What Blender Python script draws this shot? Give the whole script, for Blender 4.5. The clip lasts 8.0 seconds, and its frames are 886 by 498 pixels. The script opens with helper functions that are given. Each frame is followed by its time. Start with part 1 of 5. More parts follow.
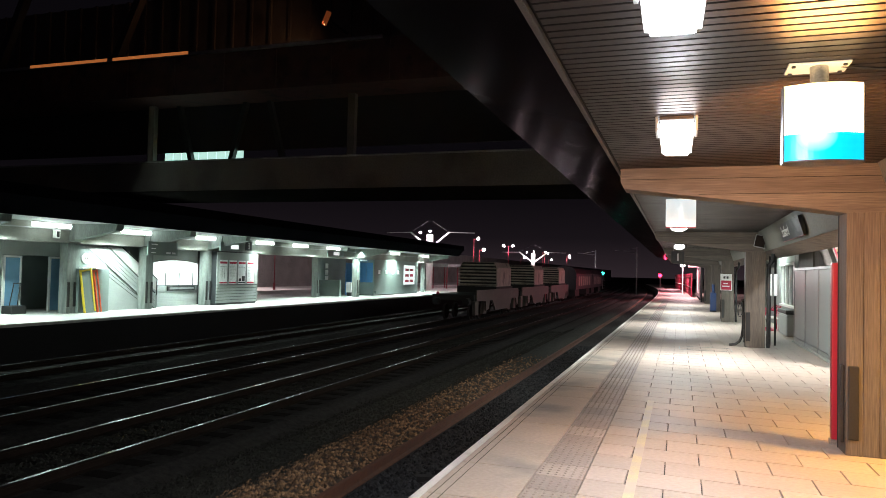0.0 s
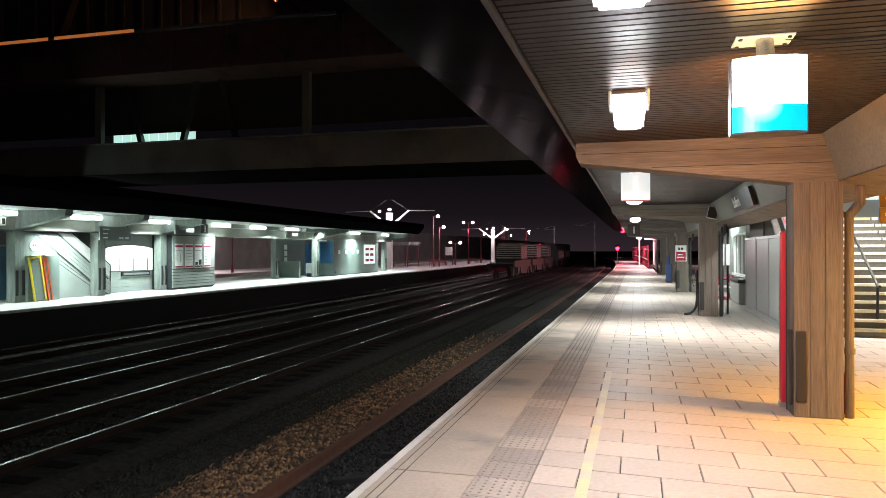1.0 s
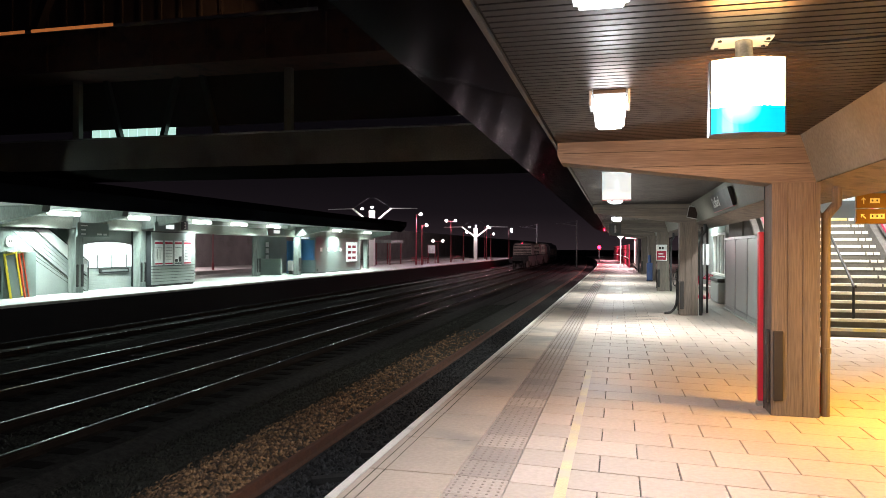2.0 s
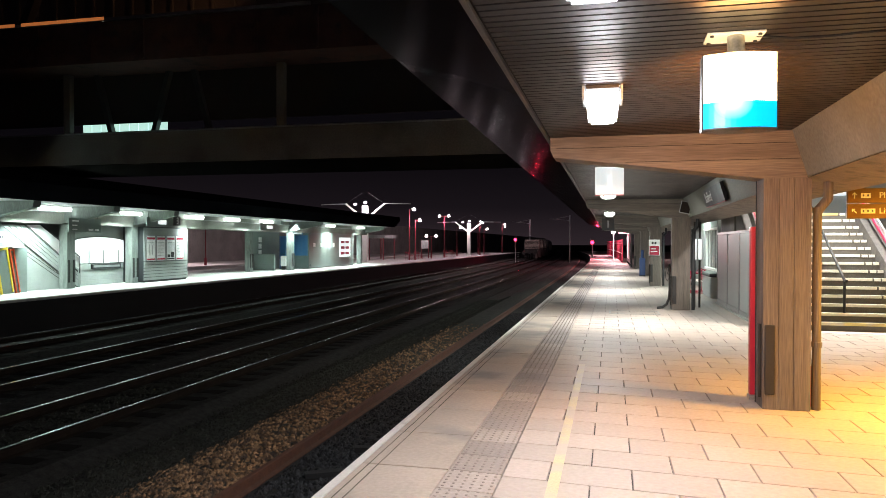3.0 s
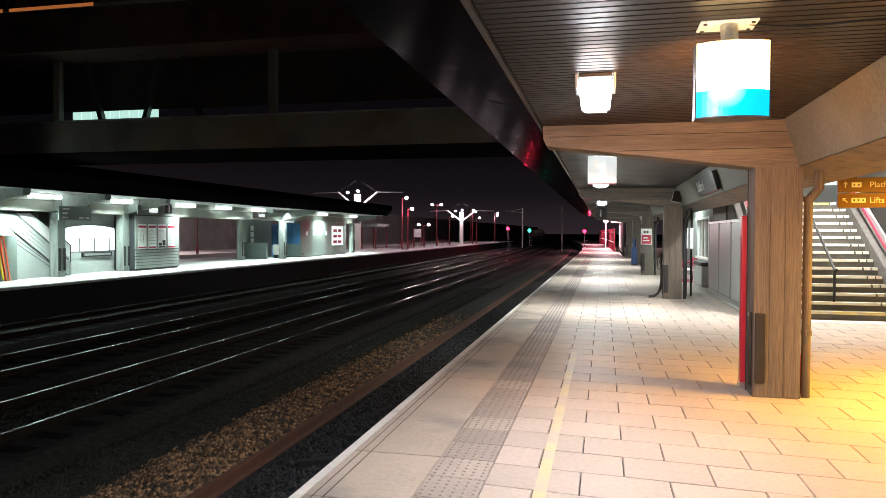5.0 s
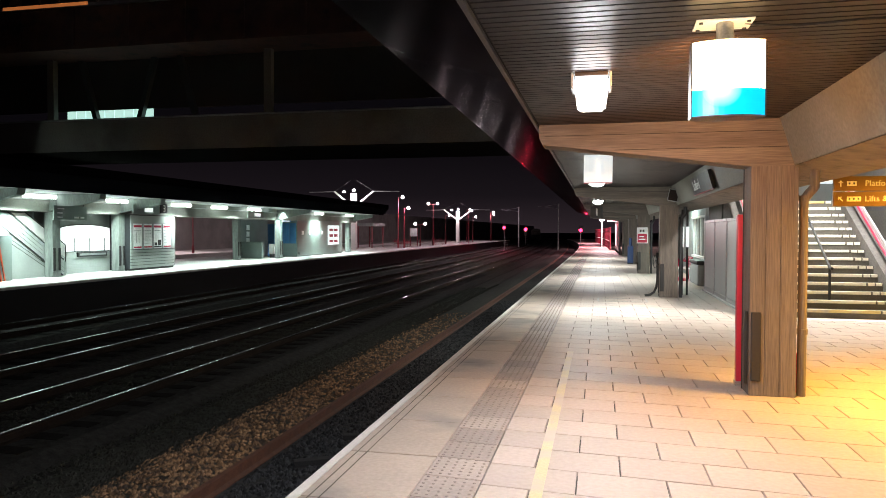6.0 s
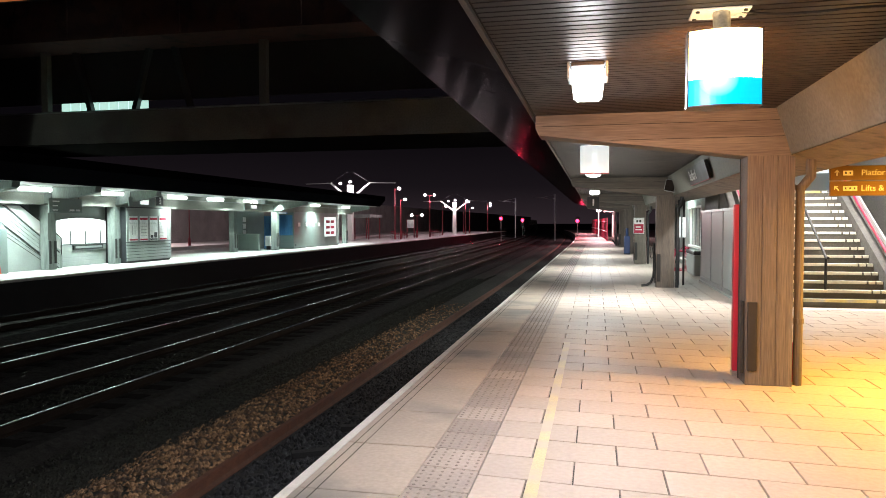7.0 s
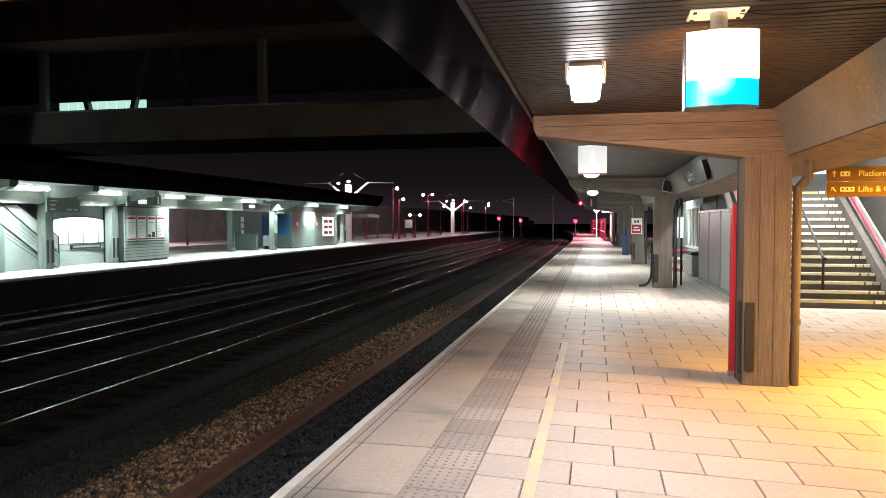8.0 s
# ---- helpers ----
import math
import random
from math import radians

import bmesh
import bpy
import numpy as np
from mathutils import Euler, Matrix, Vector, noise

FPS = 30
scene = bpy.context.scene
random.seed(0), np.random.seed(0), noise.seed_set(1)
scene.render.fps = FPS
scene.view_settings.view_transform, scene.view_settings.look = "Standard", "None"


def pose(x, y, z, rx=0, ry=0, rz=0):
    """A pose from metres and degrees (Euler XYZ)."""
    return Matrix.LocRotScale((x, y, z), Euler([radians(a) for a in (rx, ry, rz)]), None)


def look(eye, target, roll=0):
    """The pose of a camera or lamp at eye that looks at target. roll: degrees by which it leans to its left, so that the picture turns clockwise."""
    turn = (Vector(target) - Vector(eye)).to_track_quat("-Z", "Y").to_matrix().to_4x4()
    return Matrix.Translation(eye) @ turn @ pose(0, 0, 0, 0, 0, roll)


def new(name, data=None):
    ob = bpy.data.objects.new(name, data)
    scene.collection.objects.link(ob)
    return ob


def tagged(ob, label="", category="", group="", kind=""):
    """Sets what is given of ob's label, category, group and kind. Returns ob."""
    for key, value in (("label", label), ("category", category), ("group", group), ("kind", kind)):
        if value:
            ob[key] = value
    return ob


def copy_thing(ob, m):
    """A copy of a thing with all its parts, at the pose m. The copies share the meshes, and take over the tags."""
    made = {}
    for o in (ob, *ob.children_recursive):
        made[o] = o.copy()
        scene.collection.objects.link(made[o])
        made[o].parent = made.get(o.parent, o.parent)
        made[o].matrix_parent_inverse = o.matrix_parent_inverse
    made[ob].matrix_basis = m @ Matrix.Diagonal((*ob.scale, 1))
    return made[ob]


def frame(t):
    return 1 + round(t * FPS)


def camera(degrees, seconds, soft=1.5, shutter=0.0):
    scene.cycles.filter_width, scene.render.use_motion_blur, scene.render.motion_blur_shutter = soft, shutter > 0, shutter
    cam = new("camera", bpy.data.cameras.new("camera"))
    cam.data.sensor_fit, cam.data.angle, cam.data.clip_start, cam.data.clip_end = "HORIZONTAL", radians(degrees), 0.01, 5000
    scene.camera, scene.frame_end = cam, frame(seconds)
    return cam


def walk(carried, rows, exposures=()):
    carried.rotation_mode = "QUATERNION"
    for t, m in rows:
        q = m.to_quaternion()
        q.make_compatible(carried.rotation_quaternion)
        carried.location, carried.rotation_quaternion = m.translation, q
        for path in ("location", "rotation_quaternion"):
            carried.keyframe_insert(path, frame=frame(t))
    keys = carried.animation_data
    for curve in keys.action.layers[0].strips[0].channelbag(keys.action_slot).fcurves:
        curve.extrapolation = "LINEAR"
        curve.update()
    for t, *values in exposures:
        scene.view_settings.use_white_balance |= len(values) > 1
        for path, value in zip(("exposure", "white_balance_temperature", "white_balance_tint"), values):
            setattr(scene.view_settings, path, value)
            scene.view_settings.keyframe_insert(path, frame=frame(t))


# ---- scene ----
cam = camera(64.2, 8.0, soft=0.8)
EYE = 1.85
# seconds, (x, y, z) from the resting eye, (yaw, pitch, roll)
PATH = [
    (0.0, (-0.040, -0.051, 0.0), (18.54, 1.85, -1.34)),
    (0.5, (-0.029, -0.059, 0.0), (16.84, 1.27, -0.83)),
    (1.0, (-0.020, -0.044, -0.002), (15.35, 0.09, 0.09)),
    (1.5, (-0.010, -0.016, 0.004), (14.74, 0.15, 0.11)),
    (2.0, (-0.007, -0.022, 0.004), (13.95, -0.07, -0.19)),
    (3.5, (-0.004, -0.021, 0.0), (13.31, -0.79, -0.09)),
    (4.0, (-0.005, -0.017, -0.002), (13.15, -1.23, -0.12)),
    (4.5, (-0.006, -0.021, -0.003), (12.98, -1.35, -0.24)),
    (6.0, (-0.005, -0.007, 0.001), (12.51, -1.44, -0.13)),
    (6.5, (-0.001, 0.011, 0.005), (12.42, -1.69, -0.16)),
    (7.0, (-0.004, 0.003, 0.0), (12.25, -2.15, 0.11)),
    (7.5, (-0.003, 0.002, 0.0), (12.17, -2.20, -0.2)),
    (8.0, (0.0, 0.0, 0.0), (12.10, -2.15, 0.0)),
]
walk(cam, [(t, pose(p[0], p[1], EYE + p[2], 90 + a[1], a[2], a[0])) for t, p, a in PATH])

# ---- world and light ----
world = bpy.data.worlds.new("night_sky")
scene.world = world
world.use_nodes = True
wn, wl = world.node_tree.nodes, world.node_tree.links
wco, wsep, wramp = wn.new("ShaderNodeTexCoord"), wn.new("ShaderNodeSeparateXYZ"), wn.new("ShaderNodeValToRGB")
wl.new(wco.outputs["Generated"], wsep.inputs[0])
wl.new(wsep.outputs["Z"], wramp.inputs[0])
wl.new(wramp.outputs[0], wn["Background"].inputs[0])
# town glow low over the horizon, darker overhead
wramp.color_ramp.elements[0].position, wramp.color_ramp.elements[0].color = 0.0, (0.046, 0.032, 0.039, 1)
wramp.color_ramp.elements[1].position, wramp.color_ramp.elements[1].color = 0.13, (0.0052, 0.0042, 0.0060, 1)
mid_glow = wramp.color_ramp.elements.new(0.05)
mid_glow.color = (0.0165, 0.0122, 0.0158, 1)
wn["Background"].inputs[1].default_value = 0.55
scene.view_settings.exposure = 0.0

WHITE, COOL, SODIUM = (0.95, 0.95, 1.0), (0.80, 1.0, 0.93), (1.0, 0.39, 0.10)


def area(name, m, sx, sy, watts, colour, spread=180):
    lamp = bpy.data.lights.new(name, "AREA")
    lamp.shape, lamp.size, lamp.size_y = "RECTANGLE", sx, sy
    lamp.energy, lamp.color, lamp.spread = watts, colour, radians(spread)
    ob = new(name, lamp)
    ob.matrix_basis = m
    return ob


def point(name, x, y, z, watts, colour, radius=0.12):
    lamp = bpy.data.lights.new(name, "POINT")
    lamp.energy, lamp.color, lamp.shadow_soft_size = watts, colour, radius
    ob = new(name, lamp)
    ob.location = (x, y, z)
    return ob


# ---- materials ----
def mat(name, base, rough=0.6, metal=0.0, vary=0.25, scale=3.0, fine=60.0, bump=0.15, stain=None, stain_at=0.62,
        emit=None, power=0.0, island=0.0, pieces=0.0, spec=0.5, stretch=(1, 1, 1), dist=0.01, coat=0.0):
    m = bpy.data.materials.new(name)
    m.use_nodes = True
    nt = m.node_tree
    n, l = nt.nodes, nt.links
    b = n["Principled BSDF"]
    b.inputs["Roughness"].default_value, b.inputs["Metallic"].default_value = rough, metal
    b.inputs["Specular IOR Level"].default_value = spec
    b.inputs["Coat Weight"].default_value = coat
    co = n.new("ShaderNodeTexCoord")
    mp = n.new("ShaderNodeMapping")
    mp.inputs["Scale"].default_value = stretch
    geo = n.new("ShaderNodeNewGeometry")
    l.new(geo.outputs["Position"] if island < 0 else co.outputs["Object"], mp.inputs[0])
    big = n.new("ShaderNodeTexNoise")
    big.inputs["Scale"].default_value, big.inputs["Detail"].default_value = scale, 5
    small = n.new("ShaderNodeTexNoise")
    small.inputs["Scale"].default_value, small.inputs["Detail"].default_value = fine, 3
    l.new(mp.outputs[0], big.inputs["Vector"]), l.new(mp.outputs[0], small.inputs["Vector"])
    add = n.new("ShaderNodeMath")
    add.operation = "ADD"
    l.new(big.outputs["Fac"], add.inputs[0]), l.new(small.outputs["Fac"], add.inputs[1])
    ramp = n.new("ShaderNodeMapRange")
    ramp.inputs[1].default_value, ramp.inputs[2].default_value = 0.7, 1.3
    ramp.inputs[3].default_value, ramp.inputs[4].default_value = 1 - vary, 1 + vary
    l.new(add.outputs[0], ramp.inputs[0])
    value = ramp.outputs[0]
    if island:
        info = n.new("ShaderNodeObjectInfo")
        r2 = n.new("ShaderNodeMapRange")
        r2.inputs[3].default_value, r2.inputs[4].default_value = 1 - abs(island), 1 + abs(island)
        l.new(info.outputs["Random"], r2.inputs[0])
        mul = n.new("ShaderNodeMath")
        mul.operation = "MULTIPLY"
        l.new(value, mul.inputs[0]), l.new(r2.outputs[0], mul.inputs[1])
        value = mul.outputs[0]
    if pieces:
        r3 = n.new("ShaderNodeMapRange")
        r3.inputs[3].default_value, r3.inputs[4].default_value = 1 - pieces, 1 + pieces
        l.new(geo.outputs["Random Per Island"], r3.inputs[0])
        mul = n.new("ShaderNodeMath")
        mul.operation = "MULTIPLY"
        l.new(value, mul.inputs[0]), l.new(r3.outputs[0], mul.inputs[1])
        value = mul.outputs[0]
    tint = n.new("ShaderNodeVectorMath")
    tint.operation = "SCALE"
    tint.inputs[0].default_value = base
    l.new(value, tint.inputs["Scale"])
    colour = tint.outputs[0]
    if stain:
        sp = n.new("ShaderNodeTexNoise")
        sp.inputs["Scale"].default_value, sp.inputs["Detail"].default_value = scale * 0.7, 8
        l.new(mp.outputs[0], sp.inputs["Vector"])
        sr = n.new("ShaderNodeMapRange")
        sr.inputs[1].default_value, sr.inputs[2].default_value = stain_at - 0.08, stain_at + 0.08
        l.new(sp.outputs["Fac"], sr.inputs[0])
        mx = n.new("ShaderNodeMix")
        mx.data_type = "RGBA"
        l.new(sr.outputs[0], mx.inputs[0]), l.new(colour, mx.inputs[6])
        mx.inputs[7].default_value = (*stain, 1)
        colour = mx.outputs[2]
    l.new(colour, b.inputs["Base Color"])
    rr = n.new("ShaderNodeMapRange")
    rr.inputs[3].default_value, rr.inputs[4].default_value = max(0.03, rough - 0.12), min(1, rough + 0.12)
    l.new(big.outputs["Fac"], rr.inputs[0]), l.new(rr.outputs[0], b.inputs["Roughness"])
    if bump:
        bp = n.new("ShaderNodeBump")
        bp.inputs["Strength"].default_value, bp.inputs["Distance"].default_value = bump, dist
        l.new(add.outputs[0], bp.inputs["Height"]), l.new(bp.outputs[0], b.inputs["Normal"])
    if emit:
        b.inputs["Emission Color"].default_value, b.inputs["Emission Strength"].default_value = (*emit, 1), power
    return m


def glow(name, colour, power):
    m = bpy.data.materials.new(name)
    m.use_nodes = True
    b = m.node_tree.nodes["Principled BSDF"]
    b.inputs["Base Color"].default_value = (*[min(0.85, c) for c in colour], 1)
    b.inputs["Roughness"].default_value = 0.35
    b.inputs["Emission Color"].default_value, b.inputs["Emission Strength"].default_value = (*colour, 1), power
    return m


def glass(name, tint, rough=0.05):
    m = bpy.data.materials.new(name)
    m.use_nodes = True
    b = m.node_tree.nodes["Principled BSDF"]
    b.inputs["Base Color"].default_value = (*tint, 1)
    b.inputs["Roughness"].default_value, b.inputs["Transmission Weight"].default_value = rough, 1.0
    b.inputs["IOR"].default_value = 1.05
    return m


CONCRETE = mat("board_marked_concrete", (0.135, 0.112, 0.094), 0.72, vary=0.42, scale=2.2, fine=30, bump=0.45, stain=(0.06, 0.05, 0.042), stain_at=0.6, stretch=(3, 3, 0.12))
CONCRETE_BEAM = mat("beam_concrete", (0.135, 0.112, 0.094), 0.72, vary=0.42, scale=2.2, fine=30, bump=0.45, stain=(0.06, 0.05, 0.042), stain_at=0.6, stretch=(0.12, 3, 3))
CONCRETE_PALE = mat("smooth_concrete", (0.21, 0.215, 0.19), 0.7, vary=0.22, scale=1.1, fine=25, bump=0.2, stain=(0.15, 0.15, 0.13))
GROOVE = mat("dark_joint", (0.03, 0.025, 0.02), 0.9, bump=0.0)
PAVER = mat("buff_paving", (0.42, 0.35, 0.305), 0.57, spec=0.22, vary=0.10, scale=0.9, fine=22, bump=0.05, island=-0.07, stain=(0.33, 0.27, 0.23), stain_at=0.68, dist=0.004)
EDGE_SLAB = mat("edge_slab", (0.42, 0.345, 0.285), 0.55, vary=0.14, scale=1.2, fine=25, bump=0.06, island=-0.08, stain=(0.23, 0.21, 0.19), stain_at=0.6, dist=0.004)
BLISTER = mat("worn_blister", (0.265, 0.218, 0.195), 0.6, bump=0.0)
TACTILE = mat("grey_tactile", (0.32, 0.265, 0.235), 0.5, vary=0.2, scale=1.5, fine=30, bump=0.15, island=-0.22)
GROUT = mat("grout", (0.055, 0.048, 0.04), 0.9, bump=0.1)
LINE_WHITE = mat("worn_white_line", (0.62, 0.59, 0.55), 0.6, vary=0.12, scale=4, stain=(0.45, 0.43, 0.4), stain_at=0.66, bump=0.05)
FADED_YELLOW = mat("faded_yellow_line", (0.50, 0.42, 0.23), 0.45, vary=0.15, scale=3, stain=(0.43, 0.36, 0.29), stain_at=0.5, bump=0.05)
LINE_YELLOW = mat("worn_yellow_line", (0.62, 0.49, 0.19), 0.5, vary=0.12, scale=4, stain=(0.48, 0.43, 0.36), stain_at=0.58, bump=0.05)
FAR_PAVING = mat("pale_platform", (0.43, 0.435, 0.415), 0.6, vary=0.12, scale=0.7, fine=12, bump=0.1, stain=(0.4, 0.4, 0.38))
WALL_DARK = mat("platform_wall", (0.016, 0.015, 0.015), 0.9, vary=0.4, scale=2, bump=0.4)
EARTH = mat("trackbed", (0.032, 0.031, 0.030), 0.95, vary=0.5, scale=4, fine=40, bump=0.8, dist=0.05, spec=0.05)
# brown base includes the orange of the lamplight
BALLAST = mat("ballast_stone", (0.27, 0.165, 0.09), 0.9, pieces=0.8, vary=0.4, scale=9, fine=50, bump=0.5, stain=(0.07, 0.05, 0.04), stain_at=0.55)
BALLAST_DARK = mat("dark_ballast", (0.042, 0.041, 0.039), 0.95, vary=0.5, scale=9, fine=50, bump=0.6, dist=0.03, spec=0.05)
# near-black base puts the platform's shade into the trench stones
TRENCH_STONE = mat("shaded_trench_stone", (0.035, 0.035, 0.037), 0.9, pieces=0.7, vary=0.5, scale=9, fine=50, bump=0.5, spec=0.2)
DARK_STONE = mat("dark_stone", (0.045, 0.046, 0.040), 0.95, vary=0.5, scale=9, fine=50, bump=0.5, spec=0.1)
ROOF_RUST = mat("sooty_rust", (0.07, 0.035, 0.03), 0.85, vary=0.35, scale=3, fine=40, bump=0.2, stain=(0.03, 0.02, 0.02))
# black that stands in for the shade beneath the footbridge
BLACK_SOFFIT = mat("shade_black_soffit", (0.010, 0.009, 0.009), 0.95, vary=0.3, scale=1.0, bump=0.2, spec=0.0)
RUST = mat("rusty_steel", (0.11, 0.044, 0.026), 0.9, vary=0.35, scale=6, fine=60, bump=0.3, stain=(0.09, 0.04, 0.03))
RAIL_TOP = mat("polished_rail", (0.72, 0.73, 0.75), 0.2, metal=1.0, vary=0.1, bump=0.02)
RAIL_SIDE = mat("rail_web", (0.025, 0.018, 0.015), 0.95, bump=0.2, spec=0.05)
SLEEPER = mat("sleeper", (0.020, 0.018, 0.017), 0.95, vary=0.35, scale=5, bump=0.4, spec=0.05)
SLAT = mat("brown_soffit_slat", (0.017, 0.013, 0.0135), 0.42, vary=0.3, scale=2.5, fine=40, bump=0.08, stretch=(0.25, 1, 1), spec=0.24)
SOFFIT_BACK = mat("soffit_shadow", (0.012, 0.010, 0.010), 0.9, bump=0)
FASCIA = mat("dark_fascia", (0.0055, 0.0053, 0.0068), 0.2, vary=0.2, scale=1.0, bump=0.0, spec=0.10)
FASCIA.node_tree.nodes["Principled BSDF"].inputs["IOR"].default_value = 1.018
SOOTY = mat("sooty_concrete", (0.13, 0.12, 0.11), 0.8, vary=0.25, scale=0.8, fine=20, bump=0.2, stain=(0.07, 0.065, 0.06))
FASCIA_TRIM = mat("fascia_trim", (0.05, 0.047, 0.045), 0.5)
BLACK = mat("black_rubber", (0.018, 0.017, 0.017), 0.55, bump=0.1)
DARK_STEEL = mat("dark_steel", (0.04, 0.04, 0.042), 0.5, metal=0.3, bump=0.05)
STEEL = mat("grey_steel", (0.33, 0.34, 0.34), 0.4, metal=0.6, bump=0.05)
GLAZED = mat("grey_glazed_panel", (0.27, 0.29, 0.285), 0.42, vary=0.12, scale=1.5, bump=0.02)
RED = mat("red_paint", (0.44, 0.015, 0.055), 0.35, vary=0.12, bump=0.03)
RED_POST = mat("red_gloss_post", (0.40, 0.02, 0.045), 0.35, vary=0.12, bump=0.03)
WHITE_PAINT = mat("white_paint", (0.78, 0.78, 0.76), 0.45, vary=0.06, bump=0.03)
BLUE_DOOR = mat("pale_blue_door", (0.16, 0.32, 0.48), 0.45, vary=0.12, scale=2, bump=0.05)
BLUE_DEEP = mat("blue_paint", (0.05, 0.17, 0.36), 0.4, vary=0.12, bump=0.05)
YELLOW = mat("yellow_paint", (0.75, 0.55, 0.04), 0.4, vary=0.1, bump=0.03)
ORANGE = mat("orange_red_paint", (0.62, 0.09, 0.03), 0.4, vary=0.1, bump=0.03)
SIGN_YELLOW = mat("dark_amber_sign", (0.18, 0.093, 0.009), 0.5, vary=0.06, bump=0.0)
SIGN_TEXT = mat("cream_lettering", (0.86, 0.82, 0.60), 0.5, bump=0.0)
SIGN_DARK = mat("charcoal_sign", (0.03, 0.032, 0.036), 0.4, bump=0.0)
SIGN_WHITE = mat("white_lettering", (0.85, 0.86, 0.86), 0.5, bump=0.0)
OPP_CONC = mat("grey_green_concrete", (0.20, 0.225, 0.212), 0.75, vary=0.25, scale=1.6, fine=25, bump=0.25, stain=(0.12, 0.135, 0.127), stain_at=0.6, stretch=(2, 2, 0.3))
STORE_CLAD = mat("store_cladding", (0.16, 0.20, 0.19), 0.32, vary=0.15, scale=1.2, bump=0.04)
GREY_WALL = mat("grey_boarded_wall", (0.31, 0.335, 0.322), 0.7, vary=0.14, scale=1.2, bump=0.2)
GREEN_GREY = mat("green_grey_panel", (0.17, 0.21, 0.20), 0.45, vary=0.15, scale=1.2, bump=0.05)
FAR_WALL = mat("weathered_boundary_wall", (0.17, 0.165, 0.155), 0.85, vary=0.35, scale=0.6, fine=8, bump=0.3, stain=(0.13, 0.12, 0.11))
DARK_BRICK = mat("dark_brickwork", (0.11, 0.10, 0.095), 0.85, vary=0.3, scale=8, bump=0.4)
OPP_SOFFIT = mat("grey_soffit", (0.44, 0.455, 0.44), 0.5, vary=0.12, scale=1.2, bump=0.05)
STAIR = mat("stair_tread", (0.11, 0.10, 0.083), 0.7, vary=0.3, scale=4, bump=0.3)
NOSING = mat("white_nosing", (0.80, 0.77, 0.66), 0.5, vary=0.08, scale=6, bump=0.05, stain=(0.5, 0.46, 0.36), stain_at=0.68)
WAGON = mat("grimy_wagon_cover", (0.46, 0.41, 0.35), 0.55, vary=0.3, scale=1.8, bump=0.1, stain=(0.14, 0.12, 0.11))
WAGON_DARK = mat("wagon_frame", (0.022, 0.021, 0.02), 0.7, vary=0.3, bump=0.2)
LOCO = mat("dark_loco", (0.022, 0.022, 0.027), 0.45, vary=0.2, bump=0.05)
DARK_RED = mat("dark_red_paint", (0.17, 0.012, 0.022), 0.45, vary=0.12, bump=0.03)
GREY_WAGON = mat("grey_wagon_skirt", (0.13, 0.12, 0.105), 0.6, vary=0.25, scale=2, bump=0.1, stain=(0.16, 0.14, 0.12))
LAMP_WHITE = glow("flood_lens", (0.93, 0.97, 1.0), 11.0)
TUBE = glow("tube_light", (0.86, 1.0, 0.95), 9.0)
SIGN_LIT = glow("lit_sign_white", (1.0, 0.66, 0.30), 9.0)
SIGN_BLUE = glow("lit_sign_blue", (0.0, 0.55, 0.84), 1.0)
GLOBE = glow("lamp_globe", (1.0, 0.86, 0.88), 9.0)
PANEL_LIT = glow("back_lit_panel", (0.84, 0.96, 1.0), 0.78)
FIGURE_LIT = glow("back_lit_figure", (0.9, 1.0, 1.0), 0.98)
DARK_PANE = mat("dark_window_glass", (0.03, 0.045, 0.045), 0.12, vary=0.1, bump=0.0)
BIN_BLUE = mat("dark_blue_paint", (0.018, 0.045, 0.13), 0.4, vary=0.1, bump=0.03)
POSTER_LIT = mat("back_lit_poster", (0.3, 0.33, 0.32), 0.5, vary=0.05, bump=0.0, emit=(0.92, 1.0, 0.98), power=0.95)
RED_LIGHT = glow("red_signal", (1.0, 0.02, 0.07), 11.0)
GREEN_LIGHT = glow("green_signal", (0.02, 1.0, 0.66), 9.0)
blue_nt = SIGN_BLUE.node_tree
blue_geo = blue_nt.nodes.new("ShaderNodeTexCoord")
blue_map = blue_nt.nodes.new("ShaderNodeMapping")
blue_map.inputs["Location"].default_value = (0.36, 0.0, -1.45)
blue_map.inputs["Scale"].default_value = (9.0, 0.0, 9.0)
blue_ball = blue_nt.nodes.new("ShaderNodeTexGradient")
blue_ball.gradient_type = "SPHERICAL"
blue_mix = blue_nt.nodes.new("ShaderNodeMix")
blue_mix.data_type = "RGBA"
blue_mix.inputs[6].default_value, blue_mix.inputs[7].default_value = (0.0, 0.5, 0.80, 1), (1.6, 1.8, 1.9, 1)
blue_nt.links.new(blue_geo.outputs["Object"], blue_map.inputs[0])
blue_nt.links.new(blue_map.outputs[0], blue_ball.inputs[0])
blue_nt.links.new(blue_ball.outputs["Fac"], blue_mix.inputs[0])
blue_nt.links.new(blue_mix.outputs[2], blue_nt.nodes["Principled BSDF"].inputs["Emission Color"])
LOUVRE_LIT = glow("lit_bridge_glazing", (0.62, 1.0, 0.88), 0.8)
AMBER_STRIP = glow("amber_lit_strip", (1.0, 0.30, 0.08), 0.32)


